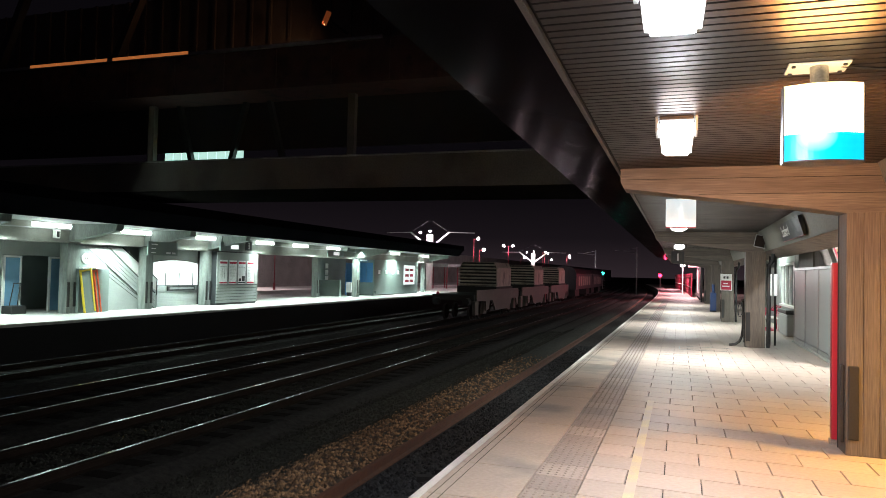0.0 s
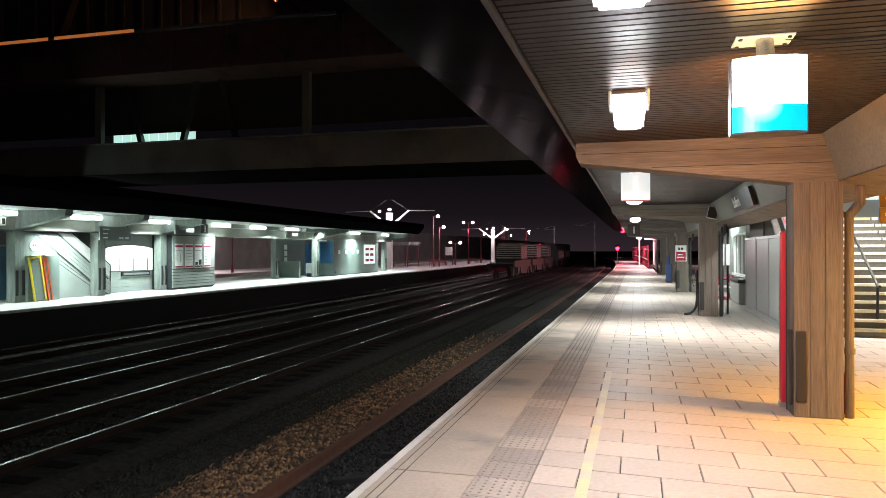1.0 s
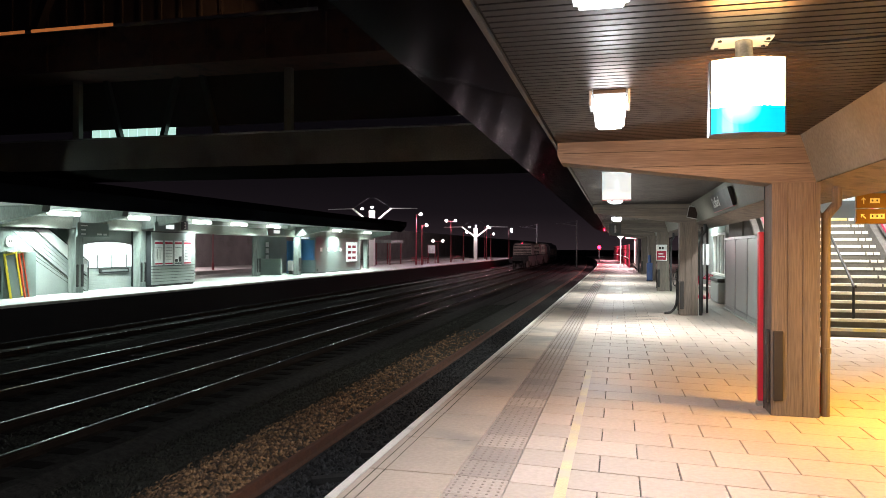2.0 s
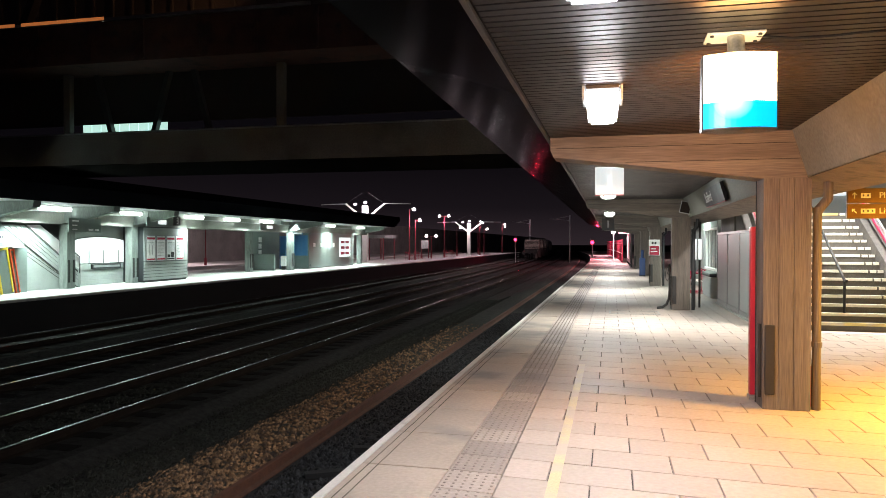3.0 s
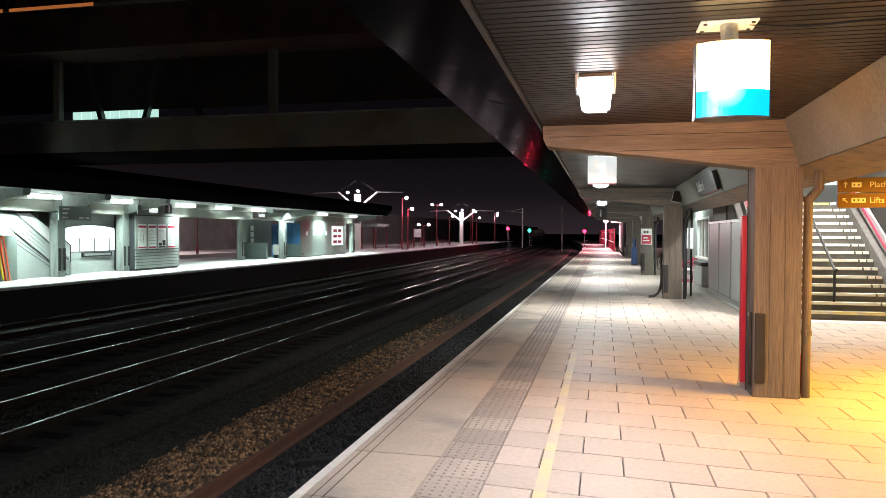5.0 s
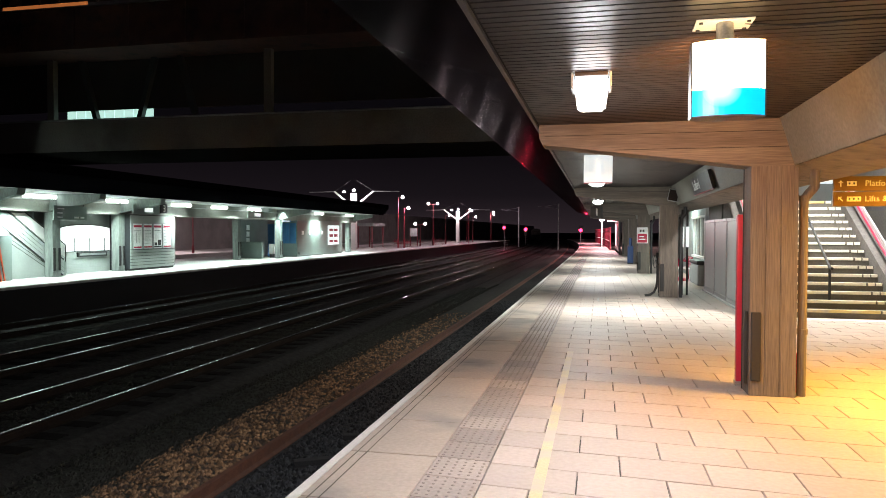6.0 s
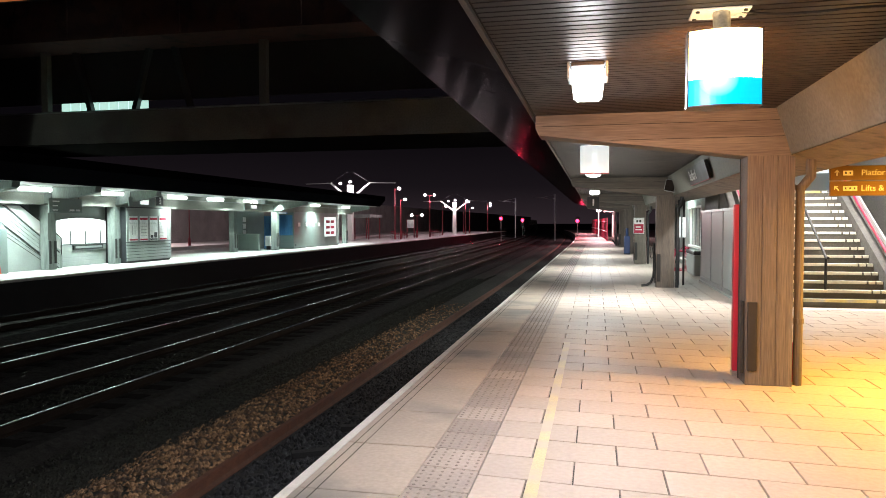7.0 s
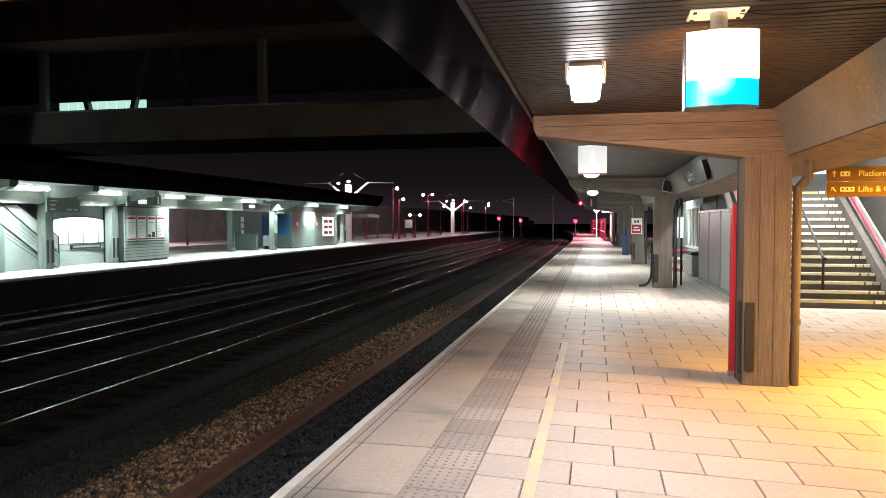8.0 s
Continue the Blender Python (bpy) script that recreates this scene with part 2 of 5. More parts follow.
# ---- mesh helpers ----
def box(bm, x0, x1, y0, y1, z0, z1, bevel=0.0):
    v = [bm.verts.new((x, y, z)) for x in (x0, x1) for y in (y0, y1) for z in (z0, z1)]
    faces = [bm.faces.new([v[i] for i in q]) for q in ((0, 1, 3, 2), (4, 6, 7, 5), (0, 4, 5, 1), (2, 3, 7, 6), (0, 2, 6, 4), (1, 5, 7, 3))]
    if bevel:
        edges = {e for f in faces for e in f.edges}
        bmesh.ops.bevel(bm, geom=list(edges), offset=bevel, segments=2, affect="EDGES", profile=0.6)
    return bm


def cyl(bm, p, q, r, r2=None, seg=14):
    p, q = Vector(p), Vector(q)
    turn = (q - p).to_track_quat("Z", "Y").to_matrix().to_4x4()
    bmesh.ops.create_cone(bm, cap_ends=True, segments=seg, radius1=r, radius2=r if r2 is None else r2, depth=(q - p).length,
                          matrix=Matrix.Translation((p + q) / 2) @ turn)
    return bm


def ball(bm, p, r, squash=1.0):
    bmesh.ops.create_uvsphere(bm, u_segments=16, v_segments=10, radius=r, matrix=Matrix.Translation(p) @ Matrix.Diagonal((1, 1, squash, 1)))
    return bm


def prism(bm, profile, a, b, axis="y"):
    """A closed outline swept from a to b along an axis."""
    def put(u, w, s):
        return {"y": (u, s, w), "x": (s, u, w), "z": (u, w, s)}[axis]
    p = [bm.verts.new(put(u, w, a)) for u, w in profile]
    q = [bm.verts.new(put(u, w, b)) for u, w in profile]
    k = len(profile)
    for i in range(k):
        bm.faces.new((p[i], p[(i + 1) % k], q[(i + 1) % k], q[i]))
    bm.faces.new(p), bm.faces.new(q)
    bmesh.ops.recalc_face_normals(bm, faces=bm.faces[:])
    return bm


def tube(bm, pts, r, seg=8):
    """A bent tube through the points."""
    rings = []
    for i, p in enumerate(pts):
        a, b = Vector(pts[max(i - 1, 0)]), Vector(pts[min(i + 1, len(pts) - 1)])
        turn = (b - a).to_track_quat("Z", "Y").to_matrix()
        rings.append([bm.verts.new(Vector(p) + turn @ Vector((r * math.cos(6.2832 * k / seg), r * math.sin(6.2832 * k / seg), 0))) for k in range(seg)])
    for p, q in zip(rings, rings[1:]):
        for k in range(seg):
            bm.faces.new((p[k], p[(k + 1) % seg], q[(k + 1) % seg], q[k]))
    bm.faces.new(rings[0]), bm.faces.new(rings[-1])
    return bm


def B():
    return bmesh.new()


def data(name, bm, material, smooth=False):
    me = bpy.data.meshes.new(name)
    bmesh.ops.recalc_face_normals(bm, faces=bm.faces[:])
    bm.to_mesh(me)
    bm.free()
    me.materials.append(material)
    if smooth:
        me.shade_smooth()
        me.set_sharp_from_angle(angle=radians(40))
    return me


def part(name, bm, material, parent, label="", smooth=False):
    ob = new(name, data(name, bm, material, smooth))
    ob.parent = parent
    return tagged(ob, label)


def thing(name, m, label, category, group="", kind=""):
    ob = new(name)
    ob.empty_display_size = 0.2
    ob.matrix_basis = m
    return tagged(ob, label, category, group, kind)


def solid(name, bm, material, label="", category="", group="", kind="", m=None, smooth=False):
    ob = new(name, data(name, bm, material, smooth))
    if m is not None:
        ob.matrix_basis = m
    return tagged(ob, label, category, group, kind)


def words(parent, text, size, m, material, name="lettering", align="LEFT"):
    """Raised letters, turned into a mesh."""
    cu = bpy.data.curves.new(name, "FONT")
    cu.body, cu.size, cu.align_x, cu.align_y, cu.extrude = text, size, align, "CENTER", 0.002
    tmp = new("tmp", cu)
    me = bpy.data.meshes.new_from_object(tmp.evaluated_get(bpy.context.evaluated_depsgraph_get()))
    bpy.data.objects.remove(tmp)
    me.materials.clear()
    me.materials.append(material)
    ob = new(name, me)
    ob.parent = parent
    ob.matrix_basis = m
    return ob


# ---- ground and tracks ----
RAIL_Z = -0.915
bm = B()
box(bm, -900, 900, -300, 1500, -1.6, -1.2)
solid("ground", bm, EARTH, "dark ground under the tracks", "ground", kind="structure")

TRACKS = {-3.45: 0, -8.69: 1, -12.25: 1, -16.4: 1}


def track_bend(y):
    return -max(0.0, y - 58) ** 2 / 3800


RAIL_YS = [-8, 20, 40, 58] + [58 + 10 * i for i in range(1, 27)]


def sweep(bm, profile, ys):
    """A closed outline carried along the line of the tracks."""
    rows = [[bm.verts.new((u + track_bend(y), y, w)) for u, w in profile] for y in ys]
    k = len(profile)
    for p, q in zip(rows, rows[1:]):
        for i in range(k):
            bm.faces.new((p[i], p[(i + 1) % k], q[(i + 1) % k], q[i]))
    bm.faces.new(rows[0]), bm.faces.new(rows[-1])
    return bm


def rail(x, y0, y1, shiny):
    t = thing("rail", pose(x, 0, RAIL_Z), "polished steel running rail on sleepers" if shiny else "rusty disused running rail beside the platform",
              "rail", "running rails")
    bm = B()
    sweep(bm, [(-0.07, -0.16), (0.07, -0.16), (0.07, -0.148), (0.012, -0.13), (0.012, -0.05), (0.036, -0.038), (0.036, -0.008), (-0.036, -0.008),
               (-0.036, -0.038), (-0.012, -0.05), (-0.012, -0.13), (-0.07, -0.148)], RAIL_YS)
    part("web", bm, RAIL_SIDE if shiny else RUST, t, "dark rusted rail web")
    bm = B()
    sweep(bm, [(-0.036, -0.008), (0.036, -0.008), (0.029, 0.0), (-0.029, 0.0)], RAIL_YS)
    part("railhead", bm, RAIL_TOP if shiny else RUST, t, "worn bright running surface" if shiny else "")


bm = B()
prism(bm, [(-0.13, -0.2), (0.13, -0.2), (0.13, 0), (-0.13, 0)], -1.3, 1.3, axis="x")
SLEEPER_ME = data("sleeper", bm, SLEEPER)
for x, shiny in TRACKS.items():
    for s in (-0.735, 0.735):
        rail(x + s, -8, 320, shiny)
    bed = new("trackbed")
    tagged(bed, "dark ballasted trackbed with concrete sleepers", "trackbed", "trackbeds", "structure")
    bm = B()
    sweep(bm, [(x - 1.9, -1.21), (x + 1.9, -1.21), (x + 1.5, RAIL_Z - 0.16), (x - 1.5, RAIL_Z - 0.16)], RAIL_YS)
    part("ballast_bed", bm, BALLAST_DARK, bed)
    for k in range(70 if shiny else 0):
        ob = new("sleeper", SLEEPER_ME)
        ob.parent = bed
        ob.location = (x, 2 + 0.65 * k, RAIL_Z - 0.15)

# shoulder of loose stones beside the platform track, lamplight put into their brown
rng = random.Random(4)
verts, faces = [], []


def stone(cx, cy, cz, r):
    k = len(verts)
    a = rng.random() * 6.28
    for i, (px, py, pz) in enumerate(((1, 0, 0), (0, 1, 0), (-1, 0, 0), (0, -1, 0), (0, 0, 0.8), (0, 0, -0.8))):
        s = r * rng.uniform(0.7, 1.25)
        verts.append((cx + s * (px * math.cos(a) - py * math.sin(a)), cy + s * (px * math.sin(a) + py * math.cos(a)), cz + s * pz))
    for f in ((0, 1, 4), (1, 2, 4), (2, 3, 4), (3, 0, 4), (1, 0, 5), (2, 1, 5), (3, 2, 5), (0, 3, 5)):
        faces.append(tuple(k + i for i in f))


def shoulder(x):
    """Height of the stone bank between the first and second track."""
    return -1.19 + 0.24 * max(0.0, 1 - ((x + 4.85) / 0.95) ** 2)


# brown stones thin out sideways and with distance, imitating the light's falloff
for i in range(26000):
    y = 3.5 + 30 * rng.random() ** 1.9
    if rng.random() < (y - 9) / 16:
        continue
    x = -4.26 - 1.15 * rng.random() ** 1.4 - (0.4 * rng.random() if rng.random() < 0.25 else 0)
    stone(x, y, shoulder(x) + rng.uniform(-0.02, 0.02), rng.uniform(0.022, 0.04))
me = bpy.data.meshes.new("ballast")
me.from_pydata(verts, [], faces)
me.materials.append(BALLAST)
tagged(new("ballast", me), "loose ballast stones in lamplit brown beside the rusty rail", "ballast", kind="stuff")

def loose_stones(name, material, label, count, spans, y1):
    """One sheet of loose stones over the given widths."""
    verts.clear(), faces.clear()
    for _ in range(count):
        y = 3.5 + y1 * rng.random() ** 1.5
        x = rng.uniform(*rng.choice(spans))
        stone(x, y, RAIL_Z - 0.155 if -4.1 < x < -2.1 or x < -8 else shoulder(x), rng.uniform(0.028, 0.045))
    me = bpy.data.meshes.new(name)
    me.from_pydata(verts, [], faces)
    me.materials.append(material)
    tagged(new(name, me), label, "ballast", kind="stuff")


loose_stones("dark_ballast", DARK_STONE, "dark ballast stones between the tracks", 22000,
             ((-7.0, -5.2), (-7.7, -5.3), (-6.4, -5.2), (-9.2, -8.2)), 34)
# trench stones carry the platform's shade in their colour
loose_stones("trench_ballast", TRENCH_STONE, "grey ballast stones coloured dark for the platform's shade", 14000, ((-4.05, -2.13),), 26)
# scraps of broken sleeper and cable trough lying in the trench
for x, y, turn in ((-3.05, 9.4, 14), (-2.75, 9.0, -8), (-3.3, 8.3, 30), (-2.9, 9.75, 4)):
    bm = B()
    box(bm, -0.45, 0.45, -0.07, 0.07, 0, 0.07, 0.01)
    solid("trough_lid", bm, WALL_DARK, "broken concrete trough lid lying between the rails", "trough lid", "trough lids", m=pose(x, y, RAIL_Z - 0.15, 0, 0, turn))
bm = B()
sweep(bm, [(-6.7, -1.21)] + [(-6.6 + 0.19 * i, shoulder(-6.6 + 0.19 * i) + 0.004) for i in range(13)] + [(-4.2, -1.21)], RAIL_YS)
solid("ballast_bank", bm, DARK_STONE, "low bank of stones between two tracks", "ballast", kind="structure")


# ---- platform on this side ----
def bend(y):
    """The platform turns gently away past the end of the canopy."""
    return -max(0.0, y - 58) ** 2 / 2500


def strip(bm, x0, x1, z0, z1, ys, x1_bends=True):
    rows = []
    for y in ys:
        b, c = bend(y), bend(y) if x1_bends else 0
        rows.append([bm.verts.new(p) for p in ((x0 + b, y, z0), (x1 + c, y, z0), (x1 + c, y, z1), (x0 + b, y, z1))])
    for p, q in zip(rows, rows[1:]):
        for i in range(4):
            bm.faces.new((p[i], p[(i + 1) % 4], q[(i + 1) % 4], q[i]))
    bm.faces.new(rows[0]), bm.faces.new(rows[-1])
    return bm


YS = [-8, 3, 20, 58] + [58 + 8 * i for i in range(1, 16)]
bm = strip(B(), -2.06, 14, -1.2, -0.035, YS, False)
solid("platform_base", bm, GROUT, "platform foundation with dark joints between flags", "platform", kind="structure")
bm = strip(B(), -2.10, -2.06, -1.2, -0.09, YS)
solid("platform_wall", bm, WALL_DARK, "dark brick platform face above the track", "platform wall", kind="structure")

floor_edge = tagged(new("pavement_edge"), "concrete platform edge slabs with a white line", "platform edge", kind="structure")
floor_main = tagged(new("pavement"), "buff paving flags in running bond", "paving", kind="structure")


SKEW = 0.09


def slab_mesh(name, w, d, material, t=0.05, grooves=(), blister=0):
    bm = B()
    c = 0.003
    lo = [(0, 0), (w, 0), (w, d), (0, d)]
    base = [bm.verts.new((x, y, -t)) for x, y in lo]
    mid = [bm.verts.new((x, y, -c)) for x, y in lo]
    top = [bm.verts.new((min(max(x, c), w - c), min(max(y, c), d - c), 0)) for x, y in lo]
    for a, b in ((base, mid), (mid, top)):
        for i in range(4):
            bm.faces.new((a[i], a[(i + 1) % 4], b[(i + 1) % 4], b[i]))
    bm.faces.new(top)
    if name.endswith("flag") or name.startswith("cut"):
        for v in bm.verts:
            v.co.y -= SKEW * v.co.x
    for i in range(blister):
        for j in range(blister):
            cx, cy = w * (i + 0.5) / blister, d * (j + 0.5) / blister
            v = [bm.verts.new((cx + r * math.cos(a * 1.0472), cy + r * math.sin(a * 1.0472), z)) for r, z in ((0.014, 0), (0.009, 0.005)) for a in range(6)]
            for a in range(6):
                bm.faces.new((v[a], v[(a + 1) % 6], v[6 + (a + 1) % 6], v[6 + a]))
            bm.faces.new(v[6:])
    return data(name, bm, material)


W, D, G = 0.65, 0.4885, 0.013
ROW0 = 4.992
FLAG = slab_mesh("paving_flag", W - G, D - 0.014, PAVER)
SLAB = slab_mesh("edge_slab", 0.742, 1.022, EDGE_SLAB)
TACT = slab_mesh("tactile_flag", 0.438, 0.433, TACTILE, blister=6)
TACT.materials.append(BLISTER)
for f in TACT.polygons[9:]:
    f.material_index = 1


def joined(name, me, spots, parent, label, material):
    """Many alike pieces in one mesh."""
    co = np.array([v.co for v in me.vertices])
    fa = [tuple(p.vertices) for p in me.polygons]
    vs, fs = [], []
    for x, y, z in spots:
        k = len(vs) * 1
        vs.extend((co + (x, y, z)).tolist())
        fs.extend(tuple(i + k for i in f) for f in fa)
    m2 = bpy.data.meshes.new(name)
    m2.from_pydata(vs, [], fs)
    m2.materials.append(material)
    ob = new(name, m2)
    ob.parent = parent
    return tagged(ob, label, kind="stuff")


def flag_spots():
    near, far = [], []
    for k in range(-24, 180):
        y = ROW0 + D * k
        shift = -0.152 if k % 2 == 0 else -0.480
        i0 = -2
        for i in range(i0, 22):
            x = shift + W * i
            if x < -0.79 - W:
                continue
            if x > 9:
                continue
            (near if 3.4 < y < 14.5 and -0.9 < x < 5.6 else far).append((x, y))
    return near, far


def pave():
    """Flags, tactile strip and edge slabs as pieces, with the line of paint on them."""
    near, far = flag_spots()
    count = 0
    for x, y in near:
        if x < -0.79:
            continue
        if count < 300:
            ob = new("paving_flag", FLAG)
            ob.parent = floor_main
            ob.location = (x, y - SKEW * x, rng.uniform(-0.0015, 0.0015))
            count += 1
        else:
            far.append((x, y))
    full = [(x, y - SKEW * x, rng.uniform(-0.001, 0.001)) for x, y in far if x >= -0.79]
    joined("far_paving", FLAG, full, floor_main, "more distant paving flags", PAVER)
    for name, cut, sh in (("cut_flag", 0.362 - G, -0.480), ("cut_flag_wide", 0.690 - G, -0.152)):
        me = slab_mesh(name, cut, D - 0.014, PAVER)
        spots = [(-0.842, ROW0 + D * k + SKEW * 0.842, 0) for k in range(-24, 180) if (k % 2 == 0) == (sh == -0.152)]
        joined(name, me, spots, floor_main, "cut paving flags along the tactile strip", PAVER)
    for k in range(-7, 58):
        ob = new("edge_slab", SLAB)
        ob.parent = floor_edge
        y = 1.452 + 1.04 * k
        ob.location = (-2.040 + bend(y), y, rng.uniform(-0.002, 0.002))
    for k in range(-26, 119):
        y = 5.178 + 0.445 * k
        ob = new("tactile_flag", TACT)
        ob.parent = floor_edge
        ob.location = (-1.290, y, 0.001)
    # two shallow grooves along the edge slabs
    for x in (-1.98, -1.90):
        bm = B()
        box(bm, x, x + 0.006, -5, 58, -0.01, 0.003)
        part("groove", bm, GROUT, floor_edge, "dark anti-slip groove")
    bm = strip(B(), -2.12, -2.045, -0.10, 0.002, YS)
    part("edge_line", bm, LINE_WHITE, floor_edge, "worn white painted coping edge")
    bm = strip(B(), -0.475, -0.385, 0.0005, 0.0035, [-5, 3, 11])
    part("yellow_line", bm, FADED_YELLOW, floor_main, "faded yellow painted line")


bm = strip(B(), -2.0, 1.6, -0.2, -0.003, [y for y in YS if y >= 58], False)
solid("far_pavement", bm, PAVER, "distant platform paving", "paving", kind="structure")

# ---- canopy on this side ----
SOFF = 3.12
Y_END = 58
canopy = tagged(new("ceiling"), "dark brown slatted canopy soffit", "ceiling", kind="structure")
vs, fs = [], []
k, y = 0, -6.0
while y < Y_END:
    w = 0.084
    i = len(vs)
    for yy, zz in ((y, SOFF + 0.02), (y, SOFF + 0.003), (y + 0.004, SOFF), (y + w - 0.004, SOFF), (y + w, SOFF + 0.003), (y + w, SOFF + 0.02)):
        vs.extend([(-0.72, yy, zz), (2.2, yy, zz)])
    for j in range(5):
        fs.append((i + 2 * j, i + 2 * j + 1, i + 2 * j + 3, i + 2 * j + 2))
    y += 0.1
me = bpy.data.meshes.new("soffit_slats")
me.from_pydata(vs, [], fs)
me.materials.append(SLAT)
ob = new("soffit_slats", me)
ob.parent = canopy
bm = B()
box(bm, -0.75, 2.2, -6, Y_END, SOFF + 0.022, SOFF + 0.2)
part("soffit_backing", bm, SOFFIT_BACK, canopy)
bm = B()
prism(bm, [(-0.78, SOFF - 0.01), (-0.745, SOFF - 0.01), (-0.745, SOFF + 0.06), (-0.78, SOFF + 0.06)], -6, Y_END)
solid("trim", bm, FASCIA_TRIM, "thin metal edge strip of the soffit", "trim", kind="structure")
bm = B()
prism(bm, [(-0.785, SOFF), (-1.78, 3.405), (-1.78, 4.15), (-0.75, 4.15), (-0.75, SOFF + 0.1)], -6, Y_END)
solid("canopy_fascia", bm, FASCIA, "glossy dark sloping canopy fascia", "canopy", kind="structure")

# longitudinal concrete girder
bm = B()
prism(bm, [(1.94, SOFF), (2.10, 2.60), (2.75, 2.50), (2.75, SOFF + 0.1), (1.94, SOFF + 0.1)], -6, Y_END)
solid("girder", bm, CONCRETE_PALE, "long splayed concrete girder over the columns", "beam", kind="structure")
bm = B()
prism(bm, [(2.09, 2.585), (2.74, 2.485), (2.74, 2.498), (2.11, 2.597)], -6, Y_END)
solid("girder_soffit", bm, CONCRETE, "boarded underside of the concrete girder", "beam", kind="structure")

COLS = (8.5, 20.75, 32.4, 43.0, 54.6)


def canopy_column():
    t = thing("canopy_column", pose(1.9, COLS[0], 0), "board-marked concrete canopy column with a cantilever beam", "column", "canopy columns")
    bm = B()
    # shaft of boards with narrow joints
    for i, (a, b) in enumerate(((-0.25, -0.09), (-0.085, 0.065), (0.07, 0.245))):
        box(bm, a, b, 0, 0.42, 0, 2.60, 0.006)
    box(bm, -0.24, 0.235, 0.012, 0.408, 0, 2.6)
    part("shaft", bm, CONCRETE, t)
    bm = B()
    # beam tapering to its tip
    prism(bm, [(-2.58, 2.88), (-2.62, 2.96), (-2.62, SOFF - 0.004), (0.22, SOFF - 0.004), (0.22, 2.585), (-0.25, 2.585), (-0.78, 2.66)], 0.0, 0.42)
    part("cantilever_beam", bm, CONCRETE_BEAM, t)
    bm = B()
    for z in (2.80, 2.98):
        box(bm, -2.55 if z > 2.9 else -1.75, 0.2, -0.003, 0.01, z, z + 0.007)
    part("board_joint", bm, GROOVE, t, "dark board joint")
    for i, (x, y) in enumerate(((-0.235, -0.035), (-0.285, 0.06))):
        bm = B()
        box(bm, x, x + (0.105 if i == 0 else 0.035), y, y + (0.034 if i == 0 else 0.1), 0.17 - 0.05 * i, 0.95 + 0.0 * i, 0.012)
        part("rub_strip", bm, BLACK, t, "dark rubber rub strip")
    return t


col = canopy_column()
for y in COLS[1:]:
    copy_thing(col, pose(1.9, y, 0))


def downpipe(y):
    t = thing("downpipe", pose(2.23, y, 0), "painted cast-iron rainwater downpipe with a swan neck", "downpipe", "downpipes")
    bm = B()
    cyl(bm, (0, 0, 0), (0, 0, 2.25), 0.047)
    part("pipe", bm, CONCRETE if y < 10 else DARK_STEEL, t, smooth=True)
    bm = B()
    cyl(bm, (0, 0, 2.22), (0.11, 0, 2.36), 0.05)
    cyl(bm, (0.11, 0, 2.34), (0.11, 0, 2.55), 0.05)
    part("swan_neck", bm, CONCRETE if y < 10 else DARK_STEEL, t, smooth=True)
    for z in (0.7, 2.2):
        bm = B()
        cyl(bm, (0, 0, z), (0, 0, z + 0.06), 0.058)
        part("collar", bm, CONCRETE if y < 10 else DARK_STEEL, t, smooth=True)


downpipe(8.62)
for y in COLS[1:4]:
    downpipe(y + 0.1)

# ---- walls that close the place behind ----
bm = B()
box(bm, -30, 14, -9, -8.6, -1.2, 6)
solid("wall_south", bm, DARK_BRICK, "dark brick wall behind the viewer", "wall", kind="structure")
bm = B()
box(bm, 11.5, 11.8, -8.6, 34, 0, 6)
solid("wall_east", bm, GREY_WALL, "grey wall behind the stairs", "wall", kind="structure")
bm = B()
box(bm, 2.75, 11.5, -8.6, 15.8, 3.6, 3.8)
solid("ceiling_hall", bm, OPP_SOFFIT, "plain ceiling over the stair hall", "ceiling", kind="structure")


# ---- opposite platform ----
OX = -18.75
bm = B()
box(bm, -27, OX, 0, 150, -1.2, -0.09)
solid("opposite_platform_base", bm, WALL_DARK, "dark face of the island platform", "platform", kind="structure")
bm = B()
box(bm, -27.2, OX - 0.12, 0, 150, -0.09, 0)
solid("opposite_pavement", bm, FAR_PAVING, "pale concrete island platform surface", "paving", kind="structure")
bm = B()
box(bm, OX - 0.116, OX + 0.05, 0, 150, -0.09, 0.003)
solid("opposite_edge", bm, LINE_WHITE, "white coping of the island platform", "platform edge", kind="structure")
OS, O_END = 3.28, 60.5
bm = B()
box(bm, -25.6, -19.0, 4, O_END, OS, OS + 0.2)
solid("opposite_ceiling", bm, OPP_SOFFIT, "pale grey canopy soffit over the island platform", "ceiling", kind="structure")
bm = B()
prism(bm, [(-18.98, OS - 0.01), (-18.5, OS + 0.55), (-18.5, OS + 0.9), (-25.7, OS + 0.9), (-25.7, OS + 0.21), (-19.0, OS + 0.21)], 4, O_END + 0.3)
solid("opposite_fascia", bm, FASCIA, "black sloping fascia of the opposite canopy", "canopy", kind="structure")
bm = B()
prism(bm, [(-21.22, OS), (-21.3, 2.585), (-22.0, 2.585), (-22.0, OS)], 4, O_END - 0.5)
solid("opposite_girder", bm, CONCRETE_PALE, "pale concrete girder of the opposite canopy", "beam", kind="structure")


